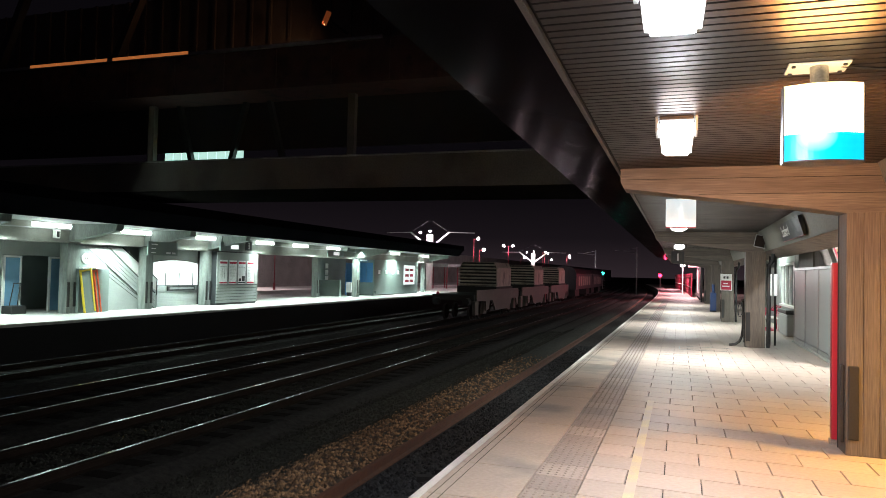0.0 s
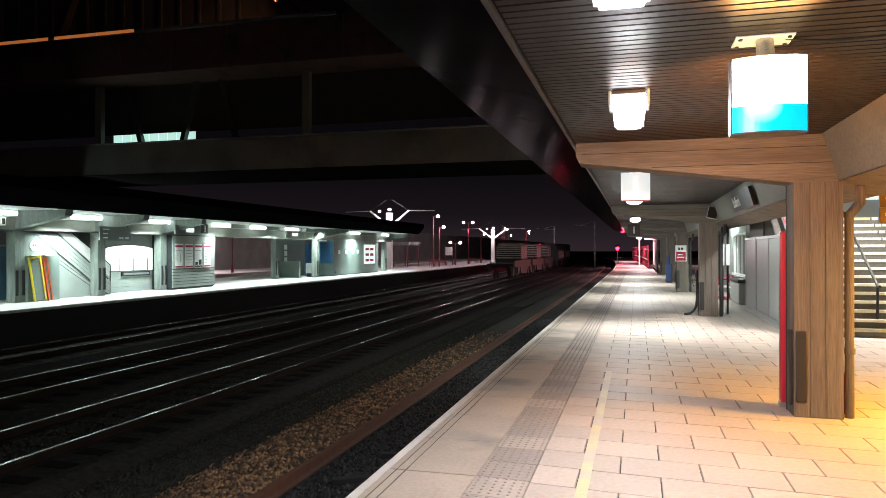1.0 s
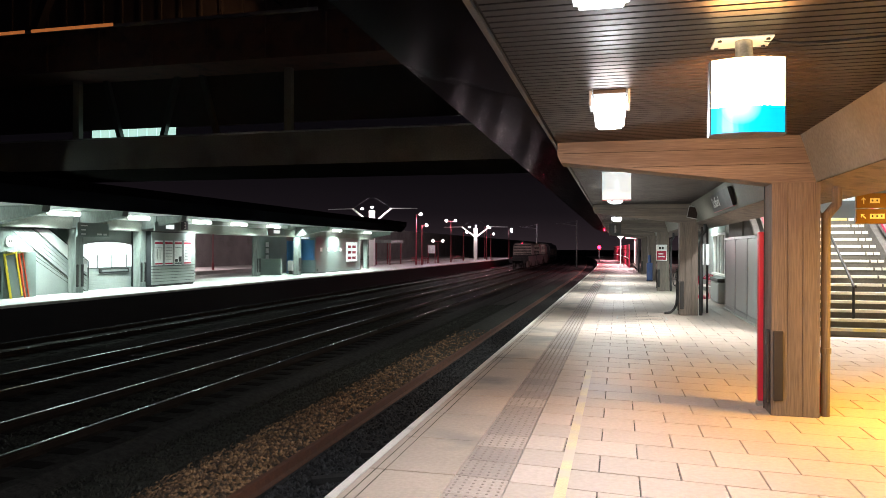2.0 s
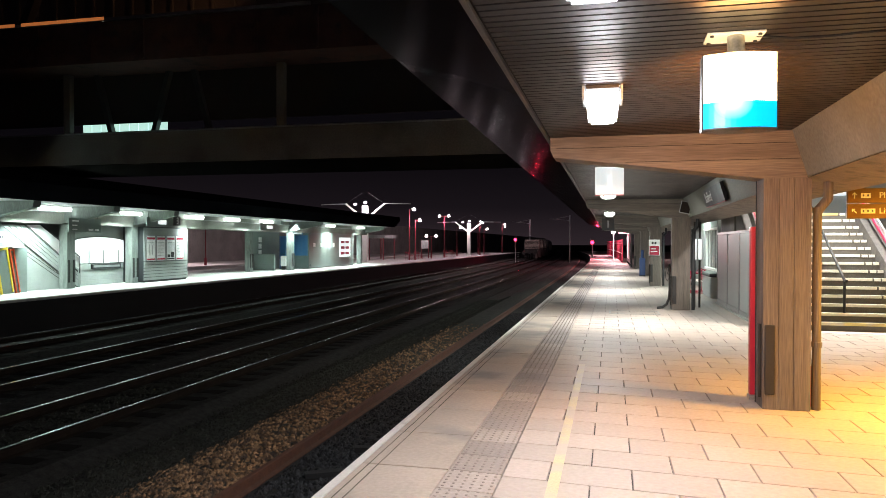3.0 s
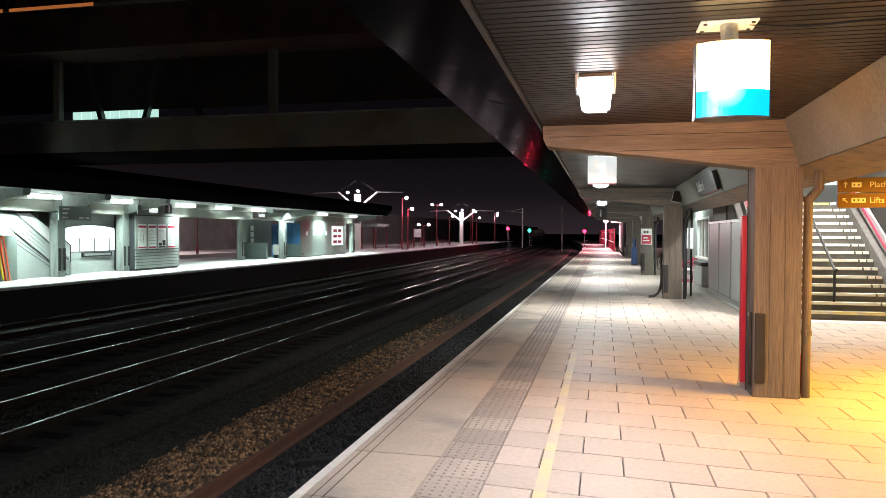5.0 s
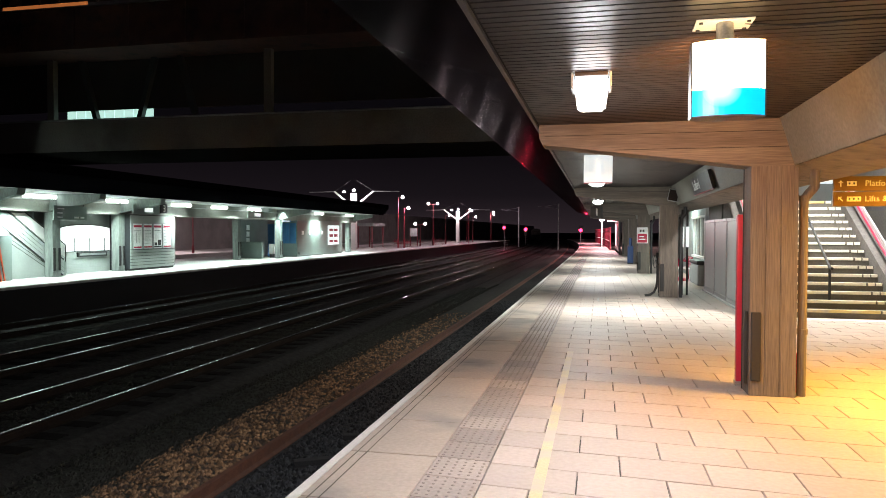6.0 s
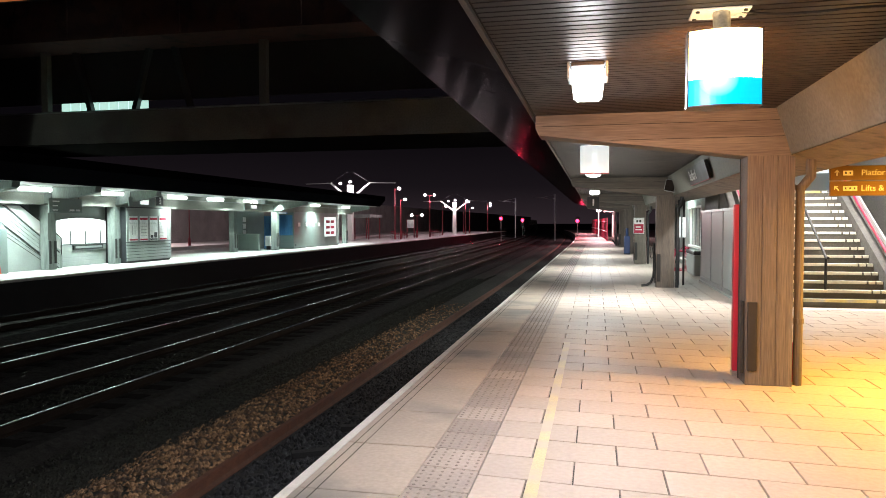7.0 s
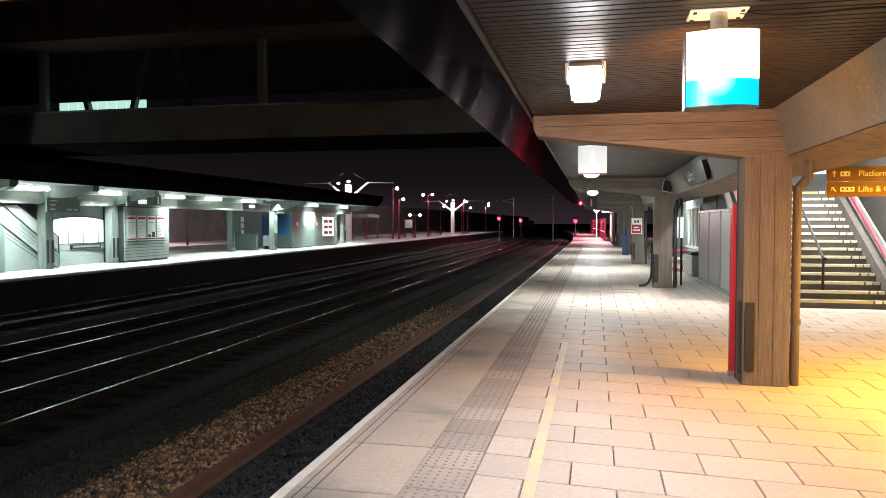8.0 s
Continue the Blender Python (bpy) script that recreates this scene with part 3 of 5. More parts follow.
def opposite_column():
    t = thing("platform_column", pose(-21.45, 20.27, 0), "grey concrete canopy column with bracket beam", "column", "opposite columns")
    bm = B()
    box(bm, -0.19, 0.19, -0.21, 0.21, 0, 2.58, 0.012)
    part("shaft", bm, OPP_CONC, t)
    bm = B()
    prism(bm, [(-0.18, 2.6), (0.3, 2.66), (2.3, 3.06), (2.35, OS - 0.003), (-0.18, OS - 0.003)], -0.17, 0.17)
    part("bracket_beam", bm, OPP_CONC, t)
    for dy in (-0.19, 0.09):
        bm = B()
        box(bm, 0.185, 0.23, dy, dy + 0.1, 0.25, 1.15, 0.01)
        part("rub_strip", bm, BLACK, t, "black rubber rub strip")
    return t


ocol = opposite_column()
for x, y in ((-21.28, 24.08), (-21.5, 28.3), (-22.7, 41.3), (-21.2, 44.2), (-21.9, 59.6), (-21.5, 15.8)):
    copy_thing(ocol, pose(x, y, 0))


def tube_light():
    t = thing("tube_light", pose(-20.9, 19.0, OS), "bright fluorescent tube fitting under the soffit", "light", "platform tube lights")
    bm = B()
    box(bm, -0.06, 0.06, -0.8, 0.8, -0.06, 0, 0.01)
    part("tray", bm, WHITE_PAINT, t)
    bm = B()
    cyl(bm, (0, -0.78, -0.13), (0, 0.78, -0.13), 0.075, seg=12)
    part("diffuser", bm, TUBE, t, "glowing white diffuser", smooth=True)
    return t


TUBES = (19.0, 23.05, 27.6, 32.4, 36.1, 40.2, 45.1, 50.5, 57.2)
tl = tube_light()
for y in TUBES[1:]:
    copy_thing(tl, pose(-20.9, y, OS))
for y in (49.0, 53.0, 55.5):
    copy_thing(tl, pose(-22.6, y, OS))
area("tube_lamp", pose(-22.3, 57.0, OS - 0.24), 0.15, 1.5, 160, COOL, 140)
for y in (17, 22, 27, 32.2, 38, 44, 50.5, 57.2):
    area("tube_lamp", pose(-20.75, y, OS - 0.24), 0.15, 1.5, 245 if y < 36 else 340, COOL, 122)


t = thing("platform_speaker", pose(-21.19, 19.4, 2.72), "small white loudspeaker on the opposite girder", "loudspeaker")
bm = B()
box(bm, 0.0, 0.14, -0.1, 0.1, 0, 0.3, 0.015)
part("case", bm, WHITE_PAINT, t)
bm = B()
box(bm, 0.141, 0.147, -0.06, 0.06, 0.05, 0.25)
part("grille", bm, BLACK, t, "dark grille")
bm = B()
for i in range(3):
    cyl(bm, (-21.17, 14 + 15 * i, 3.05), (-21.17, 29 + 15 * i, 3.05), 0.022, seg=6)
solid("conduit", bm, STEEL, "grey cable conduit along the opposite girder", "conduit")
# stair hall wall with blue doors
def blue_door(y0, y1):
    t = thing("blue_door", pose(-22.95, y0, 0), "pale blue door in a white frame", "door", "blue doors")
    w = y1 - y0
    bm = B()
    box(bm, -0.02, 0.03, 0.06, w - 0.06, 0.02, 2.0, 0.006)
    part("leaf", bm, BLUE_DOOR, t)
    for a, b, z0, z1 in ((0, 0.07, 0, 2.08), (w - 0.07, w, 0, 2.08), (0.07, w - 0.07, 2.01, 2.08)):
        bm = B()
        box(bm, -0.03, 0.06, a, b, z0, z1, 0.005)
        part("frame", bm, WHITE_PAINT, t, "white painted frame")


bm = B()
box(bm, -23.3, -23.0, 14, 18.85, 0, OS)
box(bm, -23.3, -23.0, 21.62, 25.0, 0, OS)
box(bm, -23.3, -23.0, 18.85, 21.62, 2.1, OS)
solid("wall_opposite_south", bm, GREY_WALL, "grey wall of the island platform building", "wall", kind="structure")
bm = B()
box(bm, -24.6, -24.4, 18, 24, 0, OS)
solid("wall_lobby", bm, GREEN_GREY, "dark lobby wall behind the blue doors", "wall", kind="structure")
blue_door(18.85, 19.58)
blue_door(20.78, 21.60)


def broom():
    t = thing("parcel_trolley", pose(-22.5, 18.75, -0.06), "black folding parcel trolley by the blue door", "trolley")
    bm = B()
    cyl(bm, (0, 0, 0.1), (0.12, 0.1, 1.15), 0.02)
    cyl(bm, (0, 0.35, 0.1), (0.12, 0.35, 1.15), 0.02)
    cyl(bm, (0.12, 0.08, 1.15), (0.12, 0.37, 1.15), 0.02)
    part("handle", bm, DARK_STEEL, t)
    bm = B()
    box(bm, -0.2, 0.3, -0.1, 0.5, 0.06, 0.35, 0.03)
    part("box", bm, BLACK, t)


broom()


def opposite_stair():
    """Flight up to the bridge, climbing towards the viewer, its side boarded in concrete."""
    t = thing("island_staircase", pose(-21.5, 0, 0), "enclosed concrete stair up to the footbridge", "staircase")
    n, r, g = 12, 0.178, 0.27
    for i in range(n):
        bm = B()
        box(bm, -1.4, -0.12, 24.9 - g * n, 24.9 - g * i, r * i, r * (i + 1))
        part("step", bm, STAIR, t)
    bm = B()
    prism(bm, [(20.48, 0), (22.19, 0), (22.19, 1.80), (21.13, 2.5), (20.48, 2.5)], -0.1, -0.01, axis="x")
    part("end_wall", bm, OPP_CONC, t, "grey-green wall beside the stair")
    bm = B()
    prism(bm, [(22.20, 0), (24.8, 0), (22.20, 1.71)], -0.1, -0.015, axis="x")
    part("side_panel", bm, GREY_WALL, t, "pale panel under the stair")
    # stringer of sloping boards
    for k in range(4):
        a, b = k / 4, (k + 1) / 4 - 0.022
        bm = B()
        prism(bm, [(21.15 + 1.05 * a, 2.5), (21.15 + 1.05 * b, 2.5), (24.95, 0.62 * b), (24.95, 0.62 * a)], -0.1, 0.0, axis="x")
        part("stringer_board", bm, GREY_WALL, t)
    for k in (1.53, 1.38):
        bm = B()
        prism(bm, [(22.24, k), (22.24, k + 0.018), (24.5, k - 1.30), (24.5, k - 1.318)], -0.012, -0.006, axis="x")
        part("board_joint", bm, GROOVE, t, "dark joint")
    bm = B()
    prism(bm, [(22.33, 2.52), (23.0, 2.52), (24.69, 1.47), (25.05, 1.23), (25.05, 0.76), (24.6, 0.98), (24.08, 1.32)], -0.09, -0.05, axis="x")
    part("balustrade", bm, WHITE_PAINT, t, "pale balustrade panel")
    for a, b, w in (((-0.04, 22.2, 2.5), (-0.04, 24.95, 0.66), 0.035), ((-0.03, 23.0, 2.54), (-0.03, 24.69, 1.5), 0.022), ((-0.03, 24.69, 1.5), (-0.03, 25.07, 1.25), 0.022),
                    ((-0.03, 25.07, 1.25), (-0.03, 25.07, 0.1), 0.022)):
        bm = B()
        cyl(bm, a, b, w)
        part("handrail", bm, DARK_STEEL, t, "dark steel handrail")
    bm = B()
    prism(bm, [(24.96, 0.0), (25.06, 0.0), (25.06, 0.55), (24.96, 0.62)], -0.1, -0.01, axis="x")
    part("newel_panel", bm, OPP_CONC, t)


opposite_stair()


def leaning_board(y, w, material, label):
    """A ramp that leans sideways and back against the cabinet."""
    t = thing("leaning_ramp", pose(-21.0, y, 0, 8.3, -2, 0), label, "ramp", "boarding ramps")
    bm = B()
    box(bm, 0, 0.03, 0.04, w - 0.04, 0.02, 1.58)
    part("deck", bm, GREEN_GREY, t, "grey ramp deck")
    for a in (0.0, w - 0.06):
        bm = B()
        box(bm, -0.01, 0.05, a, a + 0.06, 0, 1.62, 0.005)
        part("side_rail", bm, material, t)
    bm = B()
    box(bm, -0.005, 0.045, 0.06, w - 0.06, 1.54, 1.60, 0.005)
    part("end_rail", bm, material, t)


leaning_board(20.63, 0.54, YELLOW, "grey boarding ramp with yellow side rails")
leaning_board(21.25, 0.21, ORANGE, "folded boarding ramp with orange-red side rails")
bm = B()
box(bm, -21.49, -21.12, 20.47, 21.93, 0, 1.66, 0.015)
solid("ramp_cabinet", bm, GREEN_GREY, "grey-green storage cabinet behind the leaning ramps", "cabinet")
for a, b in ((20.47, 20.82), (21.09, 21.53)):
    bm = B()
    box(bm, -21.13, -20.96, a, b, 1.652, 1.70, 0.01)
    solid("ramp_clip", bm, WHITE_PAINT, "white wall clip above a leaning ramp", "bracket", "ramp clips")
t = thing("round_sign", pose(-21.51, 21.12, 2.05), "round white platform sign on the stair wall", "sign")
bm = B()
cyl(bm, (0, 0, 0), (0.04, 0, 0), 0.2, seg=28)
part("disc", bm, WHITE_PAINT, t)
for a in (-0.075, 0.02):
    bm = B()
    box(bm, 0.041, 0.045, a, a + 0.055, -0.05, 0.05)
    part("mark", bm, SIGN_DARK, t, "dark mark")

# waiting alcove with an arched, bright poster case over boards
bm = B()
box(bm, -23.0, -22.1, 25.0, 28.5, 0, OS)
solid("wall_alcove", bm, GREY_WALL, "grey back wall of the alcove", "wall", kind="structure")
for z0, z1 in ((0.02, 0.20), (0.23, 0.36), (0.38, 0.63), (0.65, 0.90)):
    bm = B()
    box(bm, -22.1, -22.075, 25.05, 28.48, z0, z1, 0.006)
    solid("alcove_board", bm, GREY_WALL, "grey horizontal board along the alcove wall", "board", "alcove boards")
t = thing("notice_case", pose(-22.07, 0, 0), "wide back-lit poster case with an arched top", "notice board")
arch = [(28.47 - 3.08 * i / 12, 1.95 + 0.14 * math.sin(math.pi * i / 12) ** 0.7) for i in range(13)]
bm = B()
prism(bm, [(25.36, 0.92), (28.49, 0.92)] + [(a, b + 0.03) for a, b in arch], -0.03, 0.0, axis="x")
part("backing", bm, SIGN_DARK, t)
bm = B()
prism(bm, [(25.39, 0.95), (28.47, 0.95)] + arch, 0.001, 0.012, axis="x")
part("lit_sheet", bm, POSTER_LIT, t, "bright white lit sheet")
for y in (26.22, 27.13, 28.09):
    bm = B()
    box(bm, 0.013, 0.03, y - 0.018, y + 0.018, 0.94, 1.52)
    part("divider", bm, SIGN_DARK, t, "dark upright divider")
t = thing("leaflet_rack", pose(-22.07, 26.34, 0.70), "flat dark-framed leaflet rack under the poster case", "rack")
bm = B()
box(bm, 0, 0.09, 0, 1.84, 0, 0.20, 0.008)
part("tray", bm, DARK_STEEL, t)
bm = B()
box(bm, 0.091, 0.097, 0.08, 1.76, 0.06, 0.15)
part("strip", bm, STEEL, t, "pale label strip")

# boarded kiosk with four posters
KY0, KY1 = 28.52, 31.95
k = thing("kiosk", pose(-21.0, KY0, 0), "grey boarded platform kiosk with horizontal boards", "kiosk")
bm = B()
box(bm, -3.2, -0.04, 0, KY1 - KY0, 0.08, 2.6)
part("body", bm, SIGN_DARK, k, "dark inner shell")
for i in range(6):
    bm = B()
    box(bm, -0.04, 0.0, 0.0, KY1 - KY0, 0.1 + 0.145 * i, 0.222 + 0.145 * i, 0.006)
    part("board", bm, GREY_WALL, k)
bm = B()
box(bm, -0.04, -0.005, 0.0, KY1 - KY0, 0.98, 2.55)
part("upper_panel", bm, GREY_WALL, k)
bm = B()
box(bm, -3.1, -0.06, 0.05, KY1 - KY0 - 0.05, 0, 0.08)
part("plinth", bm, BLACK, k, "black recessed plinth")


def poster(x, y, z, w, h, facing, art=0):
    """A framed timetable poster on a wall that faces +x."""
    t = thing("poster", pose(x, y, z), "white timetable poster with red bands in a thin frame", "poster", "platform posters")
    bm = B()
    box(bm, 0, 0.02, 0, w, 0, h, 0.004)
    part("frame", bm, STEEL, t, "thin metal frame")
    bm = B()
    box(bm, 0.02, 0.024, 0.03, w - 0.03, 0.03, h - 0.03)
    part("sheet", bm, SIGN_WHITE, t)
    for z0, z1 in ((h - 0.2, h - 0.1), (0.06, 0.13)):
        bm = B()
        box(bm, 0.0245, 0.027, 0.05, w - 0.05, z0, z1)
        part("band", bm, SIGN_DARK if art == 2 and z0 < 0.1 else RED, t, "printed band")
    lines = [(0.1, w - (0.1 if art != 3 else w * 0.5), h - 0.36 - 0.15 * i, h - 0.342 - 0.15 * i) for i in range(5 if art in (1, 3) else 1)]
    if art == 0:
        lines += [(0.22, 0.25, 0.3, 0.8), (0.42, 0.45, 0.3, 0.74)]
    if art == 2:
        lines += [(0.08, 0.3, 0.16, 0.3), (0.36, 0.6, 0.16, 0.42)]
    for a, b, z0, z1 in lines:
        bm = B()
        box(bm, 0.0245, 0.026, a, b, z0, z1)
        part("print_line", bm, STEEL if art != 2 else SIGN_DARK, t, "grey line of small print")


for i in range(4):
    poster(-20.99, 28.63 + 0.76 * i, 0.98, 0.68, 1.22, 0, i)


def hanging_sign(x, y, z, w, h, label, rows, face=SIGN_DARK, lit=None):
    """A sign hung under a canopy, its face towards +x; grey bars stand for its small text."""
    t = thing("hanging_sign", pose(x, y, z), label, "sign", "hanging platform signs")
    bm = B()
    box(bm, -0.06, 0.0, 0, w, 0, h, 0.008)
    part("case", bm, face, t)
    for s in (0.15, w - 0.15):
        bm = B()
        cyl(bm, (-0.03, s, h), (-0.03, s, h + 0.25), 0.012)
        part("hanger", bm, DARK_STEEL, t)
    for a, b, c, d in rows:
        bm = B()
        box(bm, 0.001, 0.004, a * w, b * w, c * h, d * h)
        part("text_bar", bm, lit or SIGN_WHITE, t, "pale text bar")


hanging_sign(-20.2, 22.95, 2.25, 1.75, 0.55, "grey-green departure board hung under the canopy", ((0.1, 0.3, 0.75, 0.84), (0.1, 0.25, 0.45, 0.53), (0.1, 0.25, 0.15, 0.24),
             (0.6, 0.75, 0.13, 0.26), (0.8, 0.92, 0.13, 0.26)), GREEN_GREY)
hanging_sign(-20.4, 27.9, 2.6, 1.9, 0.42, "green-grey lit station name sign under the canopy", ((0.42, 0.75, 0.25, 0.72),), GREEN_GREY, POSTER_LIT)
hanging_sign(-20.4, 29.95, 2.68, 0.5, 0.45, "dark square platform number sign", ((0.35, 0.62, 0.15, 0.25), (0.35, 0.62, 0.45, 0.55), (0.35, 0.62, 0.75, 0.85), (0.55, 0.65, 0.15, 0.85)), SIGN_DARK)
hanging_sign(-20.4, 38.5, 2.62, 2.2, 0.42, "green-grey lit station name sign under the canopy", ((0.35, 0.7, 0.25, 0.7),), GREEN_GREY, POSTER_LIT)
hanging_sign(-21.3, 44.4, 2.45, 2.0, 0.28, "blue and white toilet sign under the canopy", ((0.1, 0.9, 0.1, 0.45),), BLUE_DEEP)

# recessed lobby with blue doors, then a green-grey store
bm = B()
box(bm, -24.2, -24.0, 43.6, 48.2, 0, OS)
solid("wall_recess", bm, GREEN_GREY, "dark green-grey recess wall", "wall", kind="structure")
bm = B()
box(bm, -24.0, -22.0, 43.4, 43.6, 0, 1.1)
solid("recess_screen", bm, GREEN_GREY, "low green-grey screen by the recess", "screen")
for i in range(3):
    bm = B()
    box(bm, -23.995, -23.97, 45.0, 45.4, 1.9 - 0.45 * i, 2.25 - 0.45 * i)
    solid("notice", bm, SIGN_WHITE, "small white notice on a dark wall", "notice", "wall notices")
for i in range(5):
    t = thing("blue_locker", pose(-22.9, 46.0 + 0.75 * i, 0), "tall blue ribbed store door", "door", "blue store doors")
    bm = B()
    box(bm, 0, 0.05, 0.01, 0.73, 0.02, 2.35, 0.008)
    part("panel", bm, BLUE_DEEP, t)
    bm = B()
    box(bm, 0.05, 0.075, 0.08, 0.18, 0.1, 2.25, 0.005)
    part("rib", bm, BLUE_DEEP, t)
bm = B()
box(bm, -22.8, -21.2, 47.2, 56.3, 0.05, 2.62, 0.015)
st = solid("platform_store", bm, STORE_CLAD, "green-grey metal-clad platform store", "store")
bm = B()
box(bm, -22.75, -21.25, 47.25, 56.25, 0, 0.05)
part("plinth", bm, BLACK, st)
for i in range(3):
    t = thing("blue_shutter", pose(-22.76 + 0.5 * i, 47.19, 0.95), "blue ribbed shutter on the end of the store", "shutter", "blue shutters")
    bm = B()
    box(bm, 0, 0.48, -0.04, 0, 0, 1.45, 0.006)
    part("panel", bm, BLUE_DEEP, t)
    for q in range(3):
        bm = B()
        box(bm, 0.05 + 0.15 * q, 0.12 + 0.15 * q, -0.06, -0.041, 0.03, 1.42)
        part("rib", bm, BLUE_DEEP, t)
for i, y in enumerate((48.0, 49.3, 50.6, 51.7)):
    bm = B()
    box(bm, -21.2, -21.17, y, y + 0.32, 1.58, 1.86, 0.004)
    solid("small_notice", bm, SIGN_WHITE, "small square white notice on the store wall", "notice", "store notices")
t = thing("map_poster", pose(-21.18, 53.0, 0.75), "large red and white poster at the end of the store", "poster")
bm = B()
box(bm, 0, 0.04, 0, 2.4, 0, 1.55, 0.01)
part("frame", bm, POSTER_LIT, t, "white lit sheet")
for i in range(3):
    for j in range(2):
        bm = B()
        box(bm, 0.041, 0.045, 0.25 + 1.0 * j, 1.05 + 1.0 * j, 0.18 + 0.45 * i, 0.40 + 0.45 * i)
        part("print", bm, RED, t, "red printed block")
bm = B()
box(bm, -22.3, -21.9, 44.95, 45.45, 0.25, 0.95, 0.03)
tb = solid("ticket_machine", bm, WHITE_PAINT, "small white machine on a dark foot", "machine")
bm = B()
box(bm, -22.25, -21.95, 45.0, 45.4, 0, 0.25)
part("foot", bm, DARK_STEEL, tb)

# track and platform beyond the island
bm = B()
box(bm, -46, -31.5, 0, 150, -1.2, 0)
solid("far_platform", bm, FAR_PAVING, "far platform beyond the island", "platform", kind="structure")
bm = B()
box(bm, -38.4, -38, 0, 420, -1.2, 5.0)
solid("wall_west", bm, FAR_WALL, "long dark boundary wall beyond the far platform", "wall", kind="structure")


def red_pole(x, y, h):
    bm = B()
    cyl(bm, (0, 0, 0), (0, 0, h), 0.05, 0.04)
    cyl(bm, (0, 0, 0), (0, 0, 0.6), 0.11)
    solid("red_pole", bm, DARK_RED, "slim red-painted platform pole", "pole", "red poles", m=pose(x, y, 0), smooth=True)


red_pole(-32.5, 52.0, 3.2)
red_pole(-33, 70, 3.0)
area("far_platform_lamp", pose(-35, 52, 5.2), 1.0, 1.0, 650, (1.0, 0.76, 0.8))


# ---- footbridge over the tracks ----
BY = 20.0
br = thing("footbridge", pose(0, BY, 0), "dark concrete footbridge spanning all the tracks", "footbridge")
bm = B()
box(bm, -32, -2.6, 0, 0.3, 4.42, 5.42)
box(bm, -32, -2.6, 3.4, 3.7, 4.42, 5.42)
part("parapet", bm, SOOTY, br, "sooty concrete parapet")
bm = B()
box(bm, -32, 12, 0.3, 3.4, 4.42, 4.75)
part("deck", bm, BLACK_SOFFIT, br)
# thin black sheet added below the deck to paint its shade
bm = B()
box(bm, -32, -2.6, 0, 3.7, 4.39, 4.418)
part("deck_shade", bm, BLACK_SOFFIT, br, "black sheet standing in for the shade under the deck")
bm = B()
box(bm, -32, -2.6, -0.04, 0.34, 5.42, 5.47)
part("coping", bm, STEEL, br, "thin metal coping")
bm = B()
box(bm, -32, 6, -1.2, 4.6, 7.4, 8.68)
part("roof", bm, ROOF_RUST, br, "rust-brown roof fascia")
bm = B()
box(bm, -32, -8.4, -1.28, -1.2, 8.66, 8.76)
part("roof_edge", bm, STEEL, br, "metal roof edge strip")
for x in (-17.6, -9.9, -2.4):
    bm = B()
    box(bm, x - 0.12, x + 0.12, -0.1, 0.1, 5.47, 7.4)
    part("post", bm, SOOTY, br)
for i in range(9):
    bm = B()
    x = -17.35 + 0.36 * i
    box(bm, x, x + 0.33, 0.36, 0.40, 5.46, 5.80)
    part("pane", bm, LOUVRE_LIT, br, "lit greenish window pane")
bm = B()
box(bm, -32, -2.6, 0.36, 0.46, 5.80, 7.4)
part("upper_cladding", bm, WAGON_DARK, br, "dark window band")
for x, s in ((-16.2, -1), (-14.6, 1), (-12.6, -1)):
    bm = B()
    prism(bm, [(x, 5.45), (x + 0.16, 5.45), (x + 0.16 + 0.55 * s, 7.4), (x + 0.55 * s, 7.4)], 0.15, 0.34)
    part("brace", bm, DARK_STEEL, br, "dark diagonal brace")
bm = B()
# no lamps: these strips glow to paint amber light along the roof edge
for x0, x1 in ((-21.9, -20.7), (-20.69, -18.5), (-18.25, -16.6), (-16.59, -15.2)):
    bm = B()
    box(bm, x0, x1, -1.29, -1.275, 8.69, 8.79)
    part("lit_edge", bm, AMBER_STRIP, br, "glowing strip imitating amber light on the roof edge")
for i in range(14):
    bm = B()
    x = -31 + 1.9 * i
    box(bm, x, x + 0.06, -1.26, -1.2, 7.45, 8.6)
    part("roof_rib", bm, ROOF_RUST, br)
# corrugated gable of the building over the bridge
# tilted bar whose emission paints orange light on a diagonal strut
t = thing("amber_floodlight", pose(-13.2, BY + 4.2, 11.6, 0, 24, 0), "strut with a glowing amber face high on the bridge building", "light")
bm = B()
box(bm, -0.07, 0.07, -0.1, 0.1, -0.28, 0.28, 0.03)
part("lens", bm, mat("amber_strut_glow", (0.05, 0.012, 0.005), 0.5, emit=(1.0, 0.22, 0.06), power=0.1), t, "dull glow imitating amber light on the strut")
bm = B()
cyl(bm, (0, 0.1, 0), (0, 1.8, 0), 0.05)
part("bracket", bm, DARK_STEEL, t)
# added amber source without a fitting, lifts the dark roof and cladding
area("amber_fill", look((-13.2, BY + 4.0, 11.4), (-20.0, BY + 1.0, 8.7)), 0.4, 0.4, 35, (1.0, 0.45, 0.2))
gable = tagged(new("bridge_building"), "dark ribbed cladding above the footbridge", "building", kind="structure")
bm = B()
box(bm, -34, 4, BY + 6, BY + 6.3, 8.7, 14)
part("cladding", bm, SOOTY, gable)
for i in range(40):
    bm = B()
    x = -34 + 0.95 * i
    box(bm, x, x + 0.12, BY + 5.9, BY + 6, 8.7, 14)
    part("rib", bm, SOOTY, gable)
for x in (-27, -21):
    bm = B()
    prism(bm, [(x, 8.7), (x + 0.3, 8.7), (x + 2.3, 13), (x + 2, 13)], BY + 1, BY + 1.3)
    part("strut", bm, DARK_STEEL, gable)


